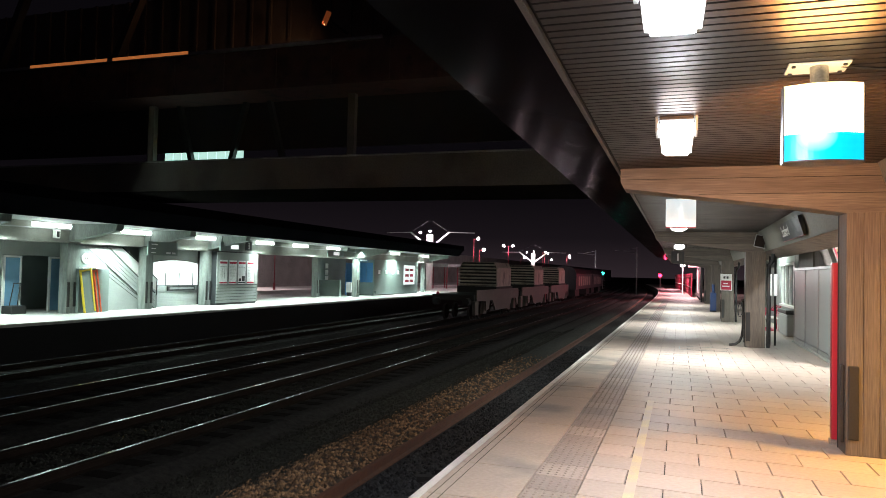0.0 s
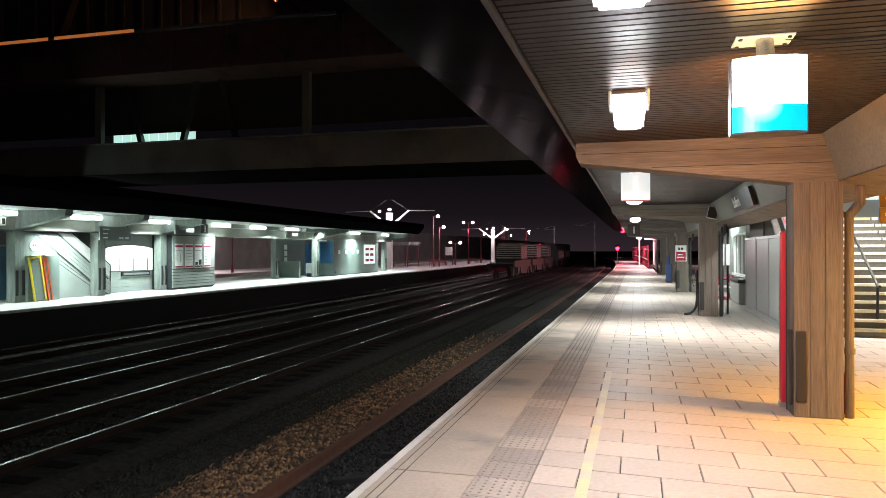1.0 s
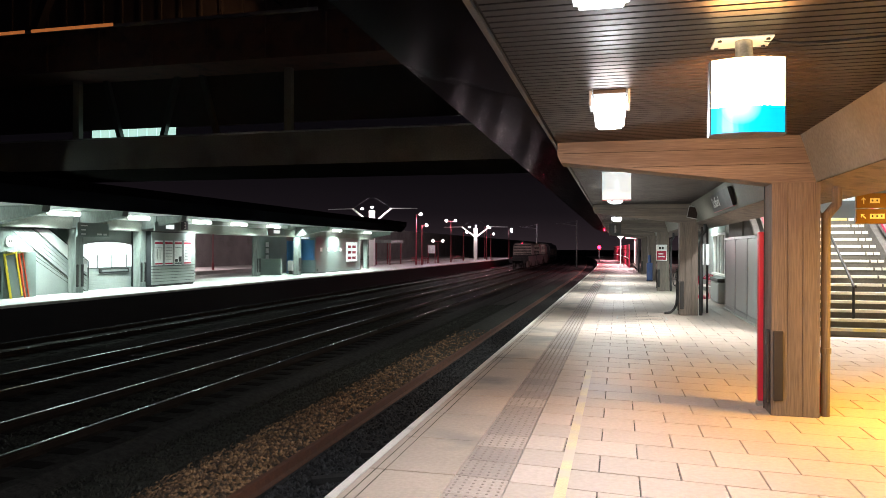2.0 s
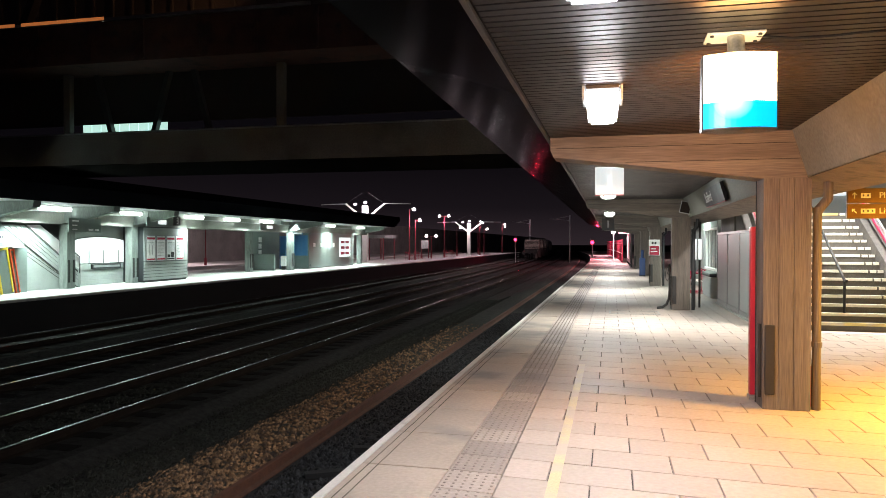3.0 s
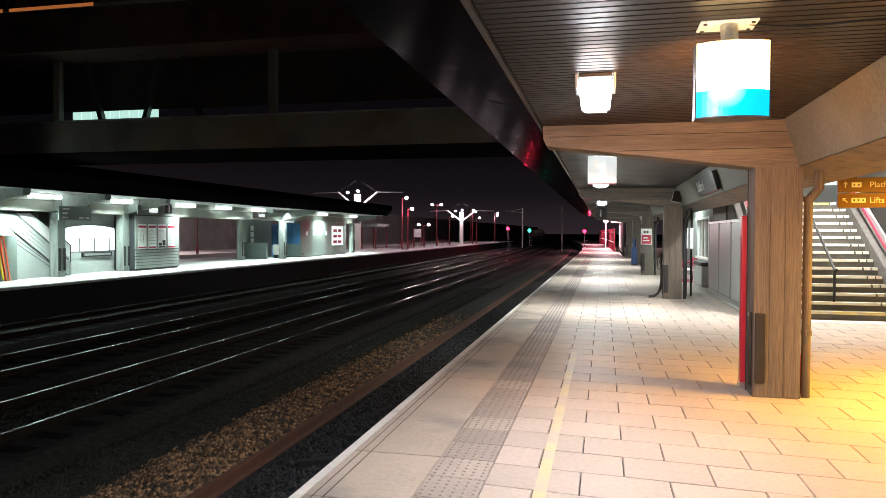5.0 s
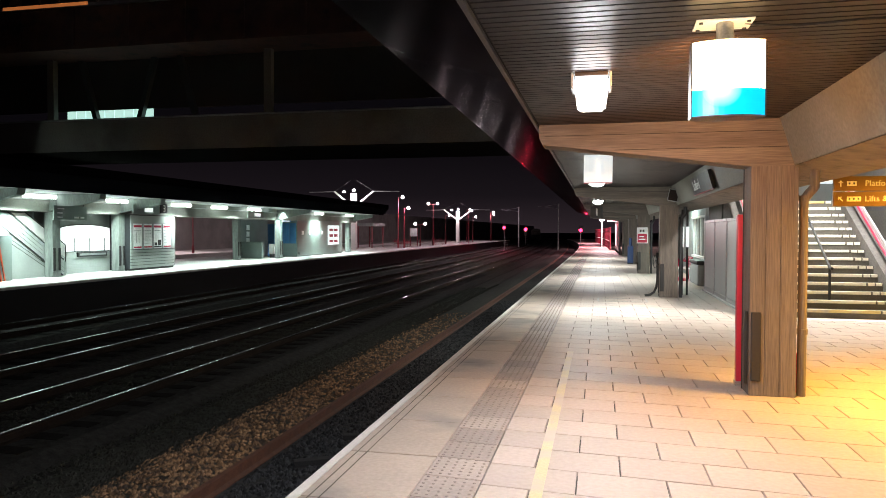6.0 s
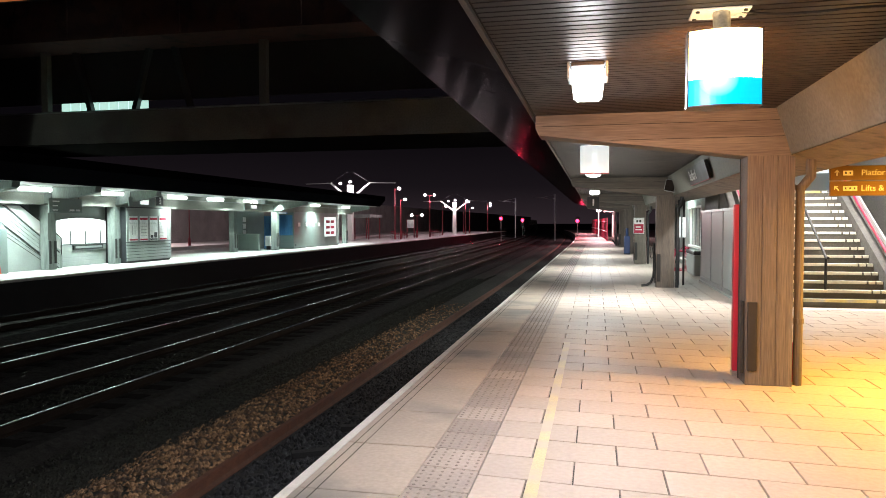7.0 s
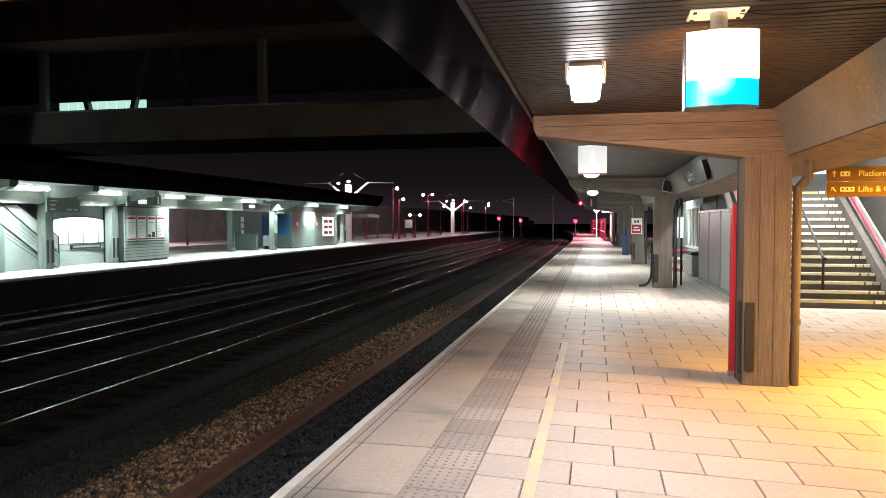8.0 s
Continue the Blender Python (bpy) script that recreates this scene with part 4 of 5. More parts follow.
# ---- masts, lamp posts and furniture down the line ----
def light_mast(x, y, h, spread):
    t = thing("light_mast", pose(x, y, 0), "white steel mast with raked arms and floodlights", "mast", "white masts")
    bm = B()
    box(bm, -0.27, 0.27, -0.25, 0.25, 0, h - 0.4, 0.04)
    part("column", bm, WHITE_PAINT, t)
    for s in (-1, 1):
        bm = B()
        cyl(bm, (0.2 * s, 0, h - 1.7), (spread * s, 0, h - 0.2), 0.13, 0.09)
        part("raked_arm", bm, WHITE_PAINT, t)
        bm = B()
        cyl(bm, (spread * s, 0, h - 0.2), (spread * 2.3 * s, 0, h - 0.25), 0.05)
        part("boom", bm, STEEL, t)
        bm = B()
        cyl(bm, (spread * s, 0, h - 0.2), (0.3 * s, 0, h + 0.9), 0.012)
        part("stay", bm, DARK_STEEL, t)
    for s, z in ((-0.9, h - 0.25), (0.15, h - 0.1)):
        bm = B()
        ball(bm, (s, -0.4, z), 0.155, 0.75)
        part("lamp", bm, GLOBE, t, "glowing lamp", smooth=True)
    return t


light_mast(-24.0, 67.0, 6.0, 2.05)
light_mast(-21.6, 108.0, 5.4, 2.2)
point("mast_lamp", -23.4, 66.0, 6.0, 1000, (1.0, 0.80, 0.84), 0.25)
point("mast_lamp", -21.6, 107.0, 5.4, 1000, (1.0, 0.78, 0.83), 0.25)


def lamp_post(x, y, h, two=True):
    t = thing("lamp_post", pose(x, y, 0), "slim red lamp post with round white lamps", "lamp post", "red lamp posts")
    bm = B()
    cyl(bm, (0, 0, 0), (0, 0, 1.0), 0.1)
    cyl(bm, (0, 0, 1.0), (0, 0, h), 0.055, 0.045)
    part("post", bm, DARK_RED, t, smooth=True)
    bm = B()
    cyl(bm, (-0.65 if two else 0, 0, h - 0.08), (0.6, 0, h - 0.08), 0.035)
    part("cross_arm", bm, DARK_RED, t)
    for s in ((-0.65, 0.6) if two else (0.5,)):
        bm = B()
        ball(bm, (s, 0, h), 0.19, 0.92)
        part("lamp", bm, GLOBE, t, "glowing round lamp", smooth=True)


for x, y, h, two in ((-21.7, 75.0, 5.6, False), (-21.2, 75.6, 4.4, False), (-21.3, 90.0, 5.45, True), (-22.0, 101.0, 4.2, False), (-20.6, 112, 5.2, False),
                     (-21.0, 118, 4.3, False), (-22.4, 120, 5.6, False), (-19.9, 131, 5.4, False), (-21.2, 140, 5.2, False), (-21.5, 84.0, 2.75, True)):
    lamp_post(x, y, h, two)
for x, y in ((-20.6, 75), (-21.3, 90), (-20.6, 112), (-20, 131)):
    point("post_lamp", x, y, 4.6, 750, (1.0, 0.72, 0.80), 0.25)


def shelter(x, y):
    t = thing("platform_shelter", pose(x, y, 0), "small dark platform waiting shelter with glazed sides", "shelter")
    for px, py in ((0, 0), (0, 4), (-1.6, 0), (-1.6, 4)):
        bm = B()
        box(bm, px - 0.05, px + 0.05, py - 0.05, py + 0.05, 0, 2.4)
        part("post", bm, DARK_RED, t)
    bm = B()
    box(bm, -1.8, 0.2, -0.2, 4.2, 2.4, 2.75, 0.02)
    part("roof", bm, OPP_CONC, t)


shelter(-24.4, 74)


def bench(x, y):
    t = thing("platform_bench", pose(x, y, 0), "red metal platform bench", "bench", "red platform benches")
    for i in range(3):
        bm = B()
        box(bm, -0.25 + 0.15 * i, -0.14 + 0.15 * i, 0, 1.6, 0.42, 0.46)
        part("seat_slat", bm, DARK_RED, t)
    for z in (0.62, 0.80):
        bm = B()
        box(bm, -0.3, -0.27, 0, 1.6, z, z + 0.08)
        part("back_slat", bm, DARK_RED, t)
    for py in (0.05, 0.8, 1.5):
        bm = B()
        tube(bm, [(0.2, py, 0), (0.2, py, 0.62), (-0.22, py, 0.64), (-0.29, py, 0.92), (-0.29, py, 0)], 0.022, 6)
        part("hoop_leg", bm, DARK_RED, t)


for x, y in ((-22.2, 76), (-21.9, 79), (-21.5, 92), (-21.6, 96)):
    bench(x, y)
t = thing("information_board", pose(-22.9, 84.5, 0), "tall platform information board on two legs", "sign")
for px in (0, 0.9):
    bm = B()
    box(bm, px - 0.06, px + 0.06, -0.05, 0.05, 0, 2.3)
    part("leg", bm, DARK_RED, t)
bm = B()
box(bm, 0, 0.9, -0.06, 0.06, 1.2, 2.2, 0.02)
part("panel", bm, SIGN_WHITE, t)


# overhead line portals far away
def catenary_mast(x, y, h):
    t = thing("catenary_mast", pose(x, y, RAIL_Z), "thin grey overhead line mast", "mast", "overhead line masts")
    bm = B()
    box(bm, -0.1, 0.1, -0.1, 0.1, -0.3, h)
    part("post", bm, STEEL, t)
    bm = B()
    cyl(bm, (0, 0, h - 0.8), (-3.2, 0, h - 0.5), 0.04)
    cyl(bm, (0, 0, h - 0.1), (-2.2, 0, h - 0.55), 0.03)
    part("cantilever", bm, STEEL, t)


for x, y in ((-6.35, 112), (-14.35, 128)):
    catenary_mast(x, y, 7.2)


# ---- signals ----
def signal(x, y, z, label, lens):
    t = thing("railway_signal", pose(x, y, z), label, "signal", "colour-light signals")
    bm = B()
    cyl(bm, (0, 0, RAIL_Z - z - 0.25), (0, 0, -0.3), 0.06)
    part("post", bm, STEEL, t)
    bm = B()
    box(bm, -0.26, 0.26, 0, 0.25, -0.32, 0.5, 0.03)
    part("head", bm, BLACK, t)
    bm = B()
    cyl(bm, (0, -0.30, 0.13), (0, 0, 0.13), 0.17, seg=18)
    part("hood", bm, BLACK, t)
    if lens:
        bm = B()
        cyl(bm, (0, -0.32, 0), (0, -0.29, 0), 0.24, seg=20)
        part("lens", bm, lens, t, "glowing lens")
    for k in range(6):
        bm = B()
        box(bm, 0.16, 0.5, 0.26, 0.3, RAIL_Z - z + 0.35 * k, RAIL_Z - z + 0.35 * k + 0.04)
        part("rung", bm, STEEL, t)
    return t


signal(-14.45, 109.0, 2.45, "far signal showing a red light", RED_LIGHT)
signal(-2.45, 95.0, 2.02, "platform end signal showing a red light", RED_LIGHT)
# the beams of the two steady red lamps along the tracks
area("signal_beam", look((-14.45, 108.4, 2.45), (-12.5, 60, -0.9)), 0.25, 0.25, 160, (1.0, 0.03, 0.08))
area("signal_beam", look((-2.45, 94.4, 2.02), (-5.5, 55, -0.9)), 0.25, 0.25, 160, (1.0, 0.03, 0.08))
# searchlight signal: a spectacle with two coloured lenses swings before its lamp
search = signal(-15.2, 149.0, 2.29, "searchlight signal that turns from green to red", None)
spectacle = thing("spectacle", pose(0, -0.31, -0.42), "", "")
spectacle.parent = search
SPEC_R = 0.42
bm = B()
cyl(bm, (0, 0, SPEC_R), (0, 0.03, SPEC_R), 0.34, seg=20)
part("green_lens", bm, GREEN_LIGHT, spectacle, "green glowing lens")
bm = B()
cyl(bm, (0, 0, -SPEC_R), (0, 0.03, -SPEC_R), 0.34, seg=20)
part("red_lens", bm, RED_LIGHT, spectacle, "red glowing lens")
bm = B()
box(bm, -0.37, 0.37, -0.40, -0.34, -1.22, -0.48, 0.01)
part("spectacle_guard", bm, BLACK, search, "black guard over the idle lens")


# ---- things on this platform ----
def floodlight(y):
    t = thing("floodlight", pose(-0.08, y, SOFF), "boxy bulkhead floodlight under the slatted soffit", "light", "soffit floodlights")
    bm = B()
    box(bm, -0.13, 0.13, -0.2, -0.08, -0.03, 0, 0.006)
    part("bracket", bm, DARK_STEEL, t, "dark gear box")
    for s in (-1, 1):
        bm = B()
        box(bm, 0.15 * s - 0.01, 0.15 * s + 0.01, -0.2, 0.1, -0.12, 0, 0.004)
        part("side_plate", bm, STEEL, t)
    bm = B()
    v = []
    for (w, y0, z0) in ((0.14, -0.16, -0.032), (0.14, 0.16, -0.032), (0.11, 0.10, -0.27), (0.11, -0.15, -0.27)):
        v.append((bm.verts.new((-w, y0, z0)), bm.verts.new((w, y0, z0))))
    for i in range(4):
        a, b = v[i], v[(i + 1) % 4]
        bm.faces.new((a[0], a[1], b[1], b[0]))
    bm.faces.new([p[0] for p in v]), bm.faces.new([p[1] for p in v])
    bmesh.ops.recalc_face_normals(bm, faces=bm.faces[:])
    bmesh.ops.bevel(bm, geom=bm.edges[:], offset=0.02, segments=2, affect="EDGES")
    part("lens", bm, LAMP_WHITE, t, "glowing prismatic lens", smooth=True)


def bowl_light(y):
    t = thing("bowl_light", pose(-0.08, y, SOFF), "round white bowl light under the slatted soffit", "light", "soffit bowl lights")
    bm = B()
    cyl(bm, (0, 0, -0.05), (0, 0, 0), 0.17, 0.15, seg=24)
    part("rim", bm, DARK_STEEL, t, "dark mounting rim", smooth=True)
    bm = B()
    rings = [[bm.verts.new((r * math.cos(k * math.pi / 12), r * math.sin(k * math.pi / 12), z)) for k in range(24)]
             for r, z in ((0.165, -0.052), (0.195, -0.09), (0.19, -0.14), (0.15, -0.19), (0.08, -0.22))]
    for p, q in zip(rings, rings[1:]):
        for k in range(24):
            bm.faces.new((p[k], p[(k + 1) % 24], q[(k + 1) % 24], q[k]))
    bm.faces.new(rings[0]), bm.faces.new(rings[-1])
    part("bowl", bm, LAMP_WHITE, t, "glowing white bowl", smooth=True)


FLOODS = (2.9, 5.95, 16.9, 28.0, 39.0, 50.0)
for y in FLOODS:
    (floodlight if y < 10 else bowl_light)(y)
    for tilt in ((-14, 24) if y < 10 else (-18, 18)):
        area("flood_lamp", pose(-0.08, y, SOFF - 0.30, tilt), 0.2, 0.2, 70 if y < 10 else 145, WHITE if y < 10 else (0.93, 1.0, 0.97))


def lit_sign():
    """Curved internally lit sign, white over blue."""
    t = thing("lit_sign", pose(0.72, 4.45, 2.52), "curved illuminated sign, white above and blue below", "lit sign")

    def outline(w, d, n=14):
        front = [(-w + 2 * w * i / n, -d * (1 - (2 * i / n - 1) ** 2) - 0.06) for i in range(n + 1)]
        return front + [(w - 2 * w * i / n, d * (1 - (2 * i / n - 1) ** 2) + 0.06) for i in range(n + 1)]
    bm = prism(B(), outline(0.2, 0.055), 0.16, 0.44, axis="z")
    part("white_face", bm, SIGN_LIT, t, "glowing white band")
    bm = prism(B(), outline(0.2, 0.055), 0.008, 0.159, axis="z")
    part("blue_face", bm, SIGN_BLUE, t, "glowing blue band")
    bm = prism(B(), outline(0.203, 0.057), 0.0, 0.007, axis="z")
    part("base_tray", bm, CONCRETE, t, "brown underside tray")
    for s in (-1, 1):
        bm = B()
        box(bm, 0.204 * s - 0.003, 0.204 * s + 0.003, -0.06, 0.06, 0, 0.445)
        part("end_frame", bm, DARK_STEEL, t, "thin metal end frame")
    bm = B()
    cyl(bm, (0, 0.05, 0.44), (0, 0.1, SOFF - 2.52), 0.05)
    part("neck", bm, STEEL, t, smooth=True)
    bm = B()
    box(bm, -0.17, 0.16, 0.02, 0.24, SOFF - 2.535, SOFF - 2.522, 0.004)
    part("ceiling_plate", bm, WHITE_PAINT, t, "pale square fixing plate")
    for x in (-0.14, 0.13):
        for y in (0.05, 0.21):
            bm = B()
            cyl(bm, (x, y, SOFF - 2.545), (x, y, SOFF - 2.53), 0.012, seg=8)
            part("bolt", bm, DARK_STEEL, t)
    bm = B()
    tube(bm, [(0.12 + 1.3 * i / 12, 0.12 + 0.05 * math.sin(0.75 * i), SOFF - 2.53 - 0.03 * math.sin(0.262 * i)) for i in range(13)], 0.008, 6)
    part("cable", bm, BLACK, t, "black supply cable")


lit_sign()
area("sign_lamp_front", pose(0.72, 4.30, 2.78, 90, 0, 180), 0.40, 0.28, 24, SODIUM, 110)
area("sign_lamp_back", pose(0.72, 4.60, 2.78, 90, 0, 0), 0.40, 0.28, 60, SODIUM, 105)


def number_sign(y, w, x0, z0, h):
    t = thing("number_sign", pose(x0, y, z0), "square back-lit platform number sign with a white figure", "sign", "platform number signs")
    bm = B()
    box(bm, 0, w, 0, 0.09, 0, h, 0.008)
    part("case", bm, PANEL_LIT, t, "glowing pale face")
    bm = B()
    box(bm, w * 0.45, w * 0.57, -0.006, -0.001, h * 0.2, h * 0.72)
    box(bm, w * 0.38, w * 0.45, -0.006, -0.001, h * 0.6, h * 0.68)
    part("figure", bm, FIGURE_LIT, t, "bright white figure one")
    bm = B()
    box(bm, 0, w, -0.004, 0.092, -0.015, -0.001)
    part("bottom_rail", bm, RED, t)
    for px in (0.08, w - 0.08):
        bm = B()
        cyl(bm, (px, 0.045, h), (px, 0.045, SOFF - z0), 0.014)
        part("hanger", bm, STEEL, t)


number_sign(11.9, 0.46, -0.27, 2.66, 0.45)
t = thing("number_sign", pose(-0.35, 27.0, 2.35), "small dark platform number sign on a bracket", "sign", "platform number signs")
bm = B()
box(bm, 0, 0.45, 0, 0.1, 0, 0.45, 0.01)
part("case", bm, SIGN_DARK, t)
bm = B()
box(bm, 0.2, 0.26, -0.006, -0.001, 0.1, 0.36)
part("figure", bm, SIGN_WHITE, t)
for px in (0.08, 0.37):
    bm = B()
    cyl(bm, (px, 0.05, 0.45), (px, 0.05, SOFF - 2.35), 0.014)
    part("hanger", bm, STEEL, t)

# station name sign, tilted on the girder
t = thing("station_name_sign", pose(1.935, 13.6, 2.66, 0, 0, 0), "dark station name sign tilted on the girder", "sign")
bm = B()
prism(bm, [(0.12, 0.0), (0.02, 0.34), (-0.04, 0.32), (0.06, -0.02)], 0, 2.6)
part("case", bm, SIGN_DARK, t)
words(t, "Stafford", 0.30, Matrix(((0, -0.282, -0.959, 0.004), (-1, 0, 0, 2.35), (0, 0.959, -0.282, 0.15), (0, 0, 0, 1))), SIGN_WHITE)
bm = B()
prism(bm, [(0.062, -0.022), (0.09, -0.022), (0.09, -0.012), (0.062, -0.012)], 0, 2.6)
part("red_rail", bm, RED, t)


def speaker():
    t = thing("platform_monitor", pose(1.93, 20.0, 2.72, 0, 12, -12), "small tilted dark monitor in a pale case", "monitor")
    bm = B()
    box(bm, -0.16, 0.12, 0, 0.3, -0.05, 0.28, 0.02)
    part("case", bm, STEEL, t)
    bm = B()
    box(bm, -0.14, 0.1, -0.012, 0.001, -0.03, 0.26, 0.005)
    part("screen", bm, RAIL_SIDE, t, "dark screen")
    bm = B()
    box(bm, 0.0, 0.12, 0.1, 0.2, 0.25, 0.45)
    part("bracket", bm, DARK_STEEL, t)


speaker()

# red-edged help point behind the first column
t = thing("help_point", pose(1.60, 8.98, 0), "tall red information totem with a pale face", "information totem")
bm = B()
box(bm, 0, 0.1, 0, 0.10, 0.06, 2.06, 0.015)
part("body", bm, RED_POST, t)
bm = B()
box(bm, 0.005, 0.095, 0.101, 0.12, 0.45, 2.0, 0.004)
part("panel", bm, SIGN_WHITE, t, "white side panel")
bm = B()
box(bm, -0.005, 0.105, -0.005, 0.125, 0, 0.06)
part("foot", bm, STEEL, t)
t = thing("conduit", pose(1.655, 8.88, 0), "thin grey conduit up the column side", "conduit")
bm = B()
cyl(bm, (0, 0, 0), (0, 0, 2.6), 0.016)
part("pipe", bm, DARK_STEEL, t)
bm = B()
box(bm, 2.16, 2.20, 8.66, 8.80, 0.02, 0.48, 0.01)
solid("extinguisher_box", bm, RED, "small red box behind the downpipe", "box")


# red and white notice on the third column
def column_notice():
    t = thing("no_smoking_notice", pose(1.60, 32.37, 1.34), "white and red notice fixed to a column", "notice")
    bm = B()
    box(bm, 0, 0.46, -0.02, 0.0, 0, 0.70, 0.004)
    part("board", bm, SIGN_WHITE, t)
    bm = B()
    box(bm, 0.03, 0.43, -0.026, -0.021, 0.03, 0.42)
    part("red_field", bm, RED, t)
    bm = B()
    for z, a, b in ((0.27, 0.1, 0.3), (0.15, 0.08, 0.36)):
        box(bm, a, b, -0.03, -0.0265, z, z + 0.05)
    part("text_bar", bm, SIGN_WHITE, t)
    bm = B()
    box(bm, 0.12, 0.2, -0.026, -0.021, 0.5, 0.6)
    box(bm, 0.24, 0.32, -0.026, -0.021, 0.5, 0.6)
    part("pictogram", bm, SIGN_DARK, t)


column_notice()

def cable_duct(x, y):
    t = thing("cable_duct", pose(x, y, 0), "black flexible cable duct curving from a column foot", "duct")
    pts = [(0, 0, 1.25), (0, 0, 0.45), (-0.02, 0, 0.28), (-0.08, 0, 0.14), (-0.18, 0, 0.06), (-0.34, 0, 0.035)]
    bm = B()
    tube(bm, pts, 0.035, 10)
    part("tube", bm, BLACK, t, smooth=True)


cable_duct(1.60, 20.9)
t = thing("manhole_cover", pose(-0.05, 19.2, 0.004), "recessed paving manhole cover with thin metal frame", "manhole cover")
for a, b, c, e in ((0, 1.3, 0, 0.03), (0, 1.3, 0.87, 0.9), (0, 0.03, 0.03, 0.87), (1.27, 1.3, 0.03, 0.87)):
    bm = B()
    box(bm, a, b, c, e, -0.004, 0.002)
    part("frame", bm, STEEL, t)

# stairs up to the bridge
SX0, SX1, SY, RISE, GO, N = 3.6, 6.15, 16.55, 0.178, 0.285, 15
stair = thing("staircase", pose(0, SY, 0), "wide stair with white nosings up to the footbridge", "staircase")
for i in range(N):
    bm = B()
    box(bm, SX0, SX1, GO * i, GO * N, RISE * i, RISE * (i + 1))
    part("step", bm, STAIR, stair)
    bm = B()
    box(bm, SX0 + 0.02, SX1 - 0.34, GO * i - 0.012, GO * i + 0.055, RISE * (i + 1) - 0.058, RISE * (i + 1) + 0.005, 0.006)
    part("nosing", bm, LINE_YELLOW if i in (0, N - 1) else NOSING, stair, "yellow nosing strip" if i in (0, N - 1) else "white nosing strip")
    bm = B()
    box(bm, SX1 - 0.30, SX1 - 0.17, GO * i - 0.012, GO * i + 0.055, RISE * (i + 1) - 0.058, RISE * (i + 1) + 0.005)
    box(bm, SX1 - 0.14, SX1 - 0.02, GO * i - 0.012, GO * i + 0.055, RISE * (i + 1) - 0.058, RISE * (i + 1) + 0.005)
    part("side_mark", bm, NOSING, stair, "white side marks")
bm = B()
box(bm, SX0 - 0.3, SX1 + 0.3, GO * N, GO * N + 2.4, 0, RISE * N - 0.005)
part("landing", bm, STAIR, stair)
for x0, x1 in ((SX0 - 0.26, SX0), (SX1, SX1 + 0.2)):
    bm = B()
    prism(bm, [(-0.15, 0), (-0.15, 0.35), (GO * N, RISE * N + 0.35), (GO * N, RISE * N - 0.5), (0.9, 0)], x0, x1, axis="x")
    part("stringer", bm, DARK_BRICK, stair, "dark sloping stringer")
bm = B()
prism(bm, [(-0.1, 0.62), (-0.1, 0.95), (GO * N, RISE * N + 0.95), (GO * N, RISE * N + 0.62)], SX1 + 0.06, SX1 + 0.10, axis="x")
part("balustrade_panel", bm, GREY_WALL, stair, "pale balustrade panel")
bm = B()
prism(bm, [(-0.1, 0.62), (-0.1, 0.95), (GO * N, RISE * N + 0.95), (GO * N, RISE * N + 0.62)], SX0 - 0.14, SX0 - 0.10, axis="x")
part("balustrade_panel", bm, DARK_BRICK, stair, "dark balustrade panel")
for x in (SX1 + 0.03, SX0 - 0.06):
    bm = B()
    cyl(bm, (x, 0, 0.85), (x, GO * N, RISE * N + 0.85), 0.024)
    part("red_handrail", bm, RED, stair, "red tubular handrail", smooth=True)
MX = 4.92
for a, b in (((MX, 0.35, 1.07), (MX, GO * N, RISE * N + 0.95)), ((MX, 0.35, 0.2), (MX, 0.35, 1.07)), ((MX, 2.2, 1.3), (MX, 2.2, 2.2)), ((MX, 0.2, 1.06), (MX, 0.35, 1.07))):
    bm = B()
    cyl(bm, a, b, 0.03)
    part("centre_handrail", bm, BLACK, stair, "dark steel centre handrail", smooth=True)
bm = B()
box(bm, 3.2, 7.5, 16.05, 16.40, 0.001, 0.006)
solid("stair_foot_strip", bm, LINE_WHITE, "pale tactile strip before the stair", "paving", kind="structure")
bm = B()
box(bm, SX0 - 0.3, 11.5, 23.9, 24.1, 0, 6)
solid("wall_landing", bm, GREY_WALL, "grey wall behind the stair landing", "wall", kind="structure")
for i in range(3):
    bm = B()
    box(bm, SX0 + 0.1 + 1.2 * i, SX0 + 1.2 + 1.2 * i, 23.84, 23.9, 3.35, 4.2)
    w = solid("landing_window", bm, PANEL_LIT, "bright landing window", "window", "landing windows")
bm = B()
box(bm, SX0, SX1, 23.78, 23.9, 2.66, 2.92)
solid("landing_band", bm, WHITE_PAINT, "white band on the landing wall", "band")

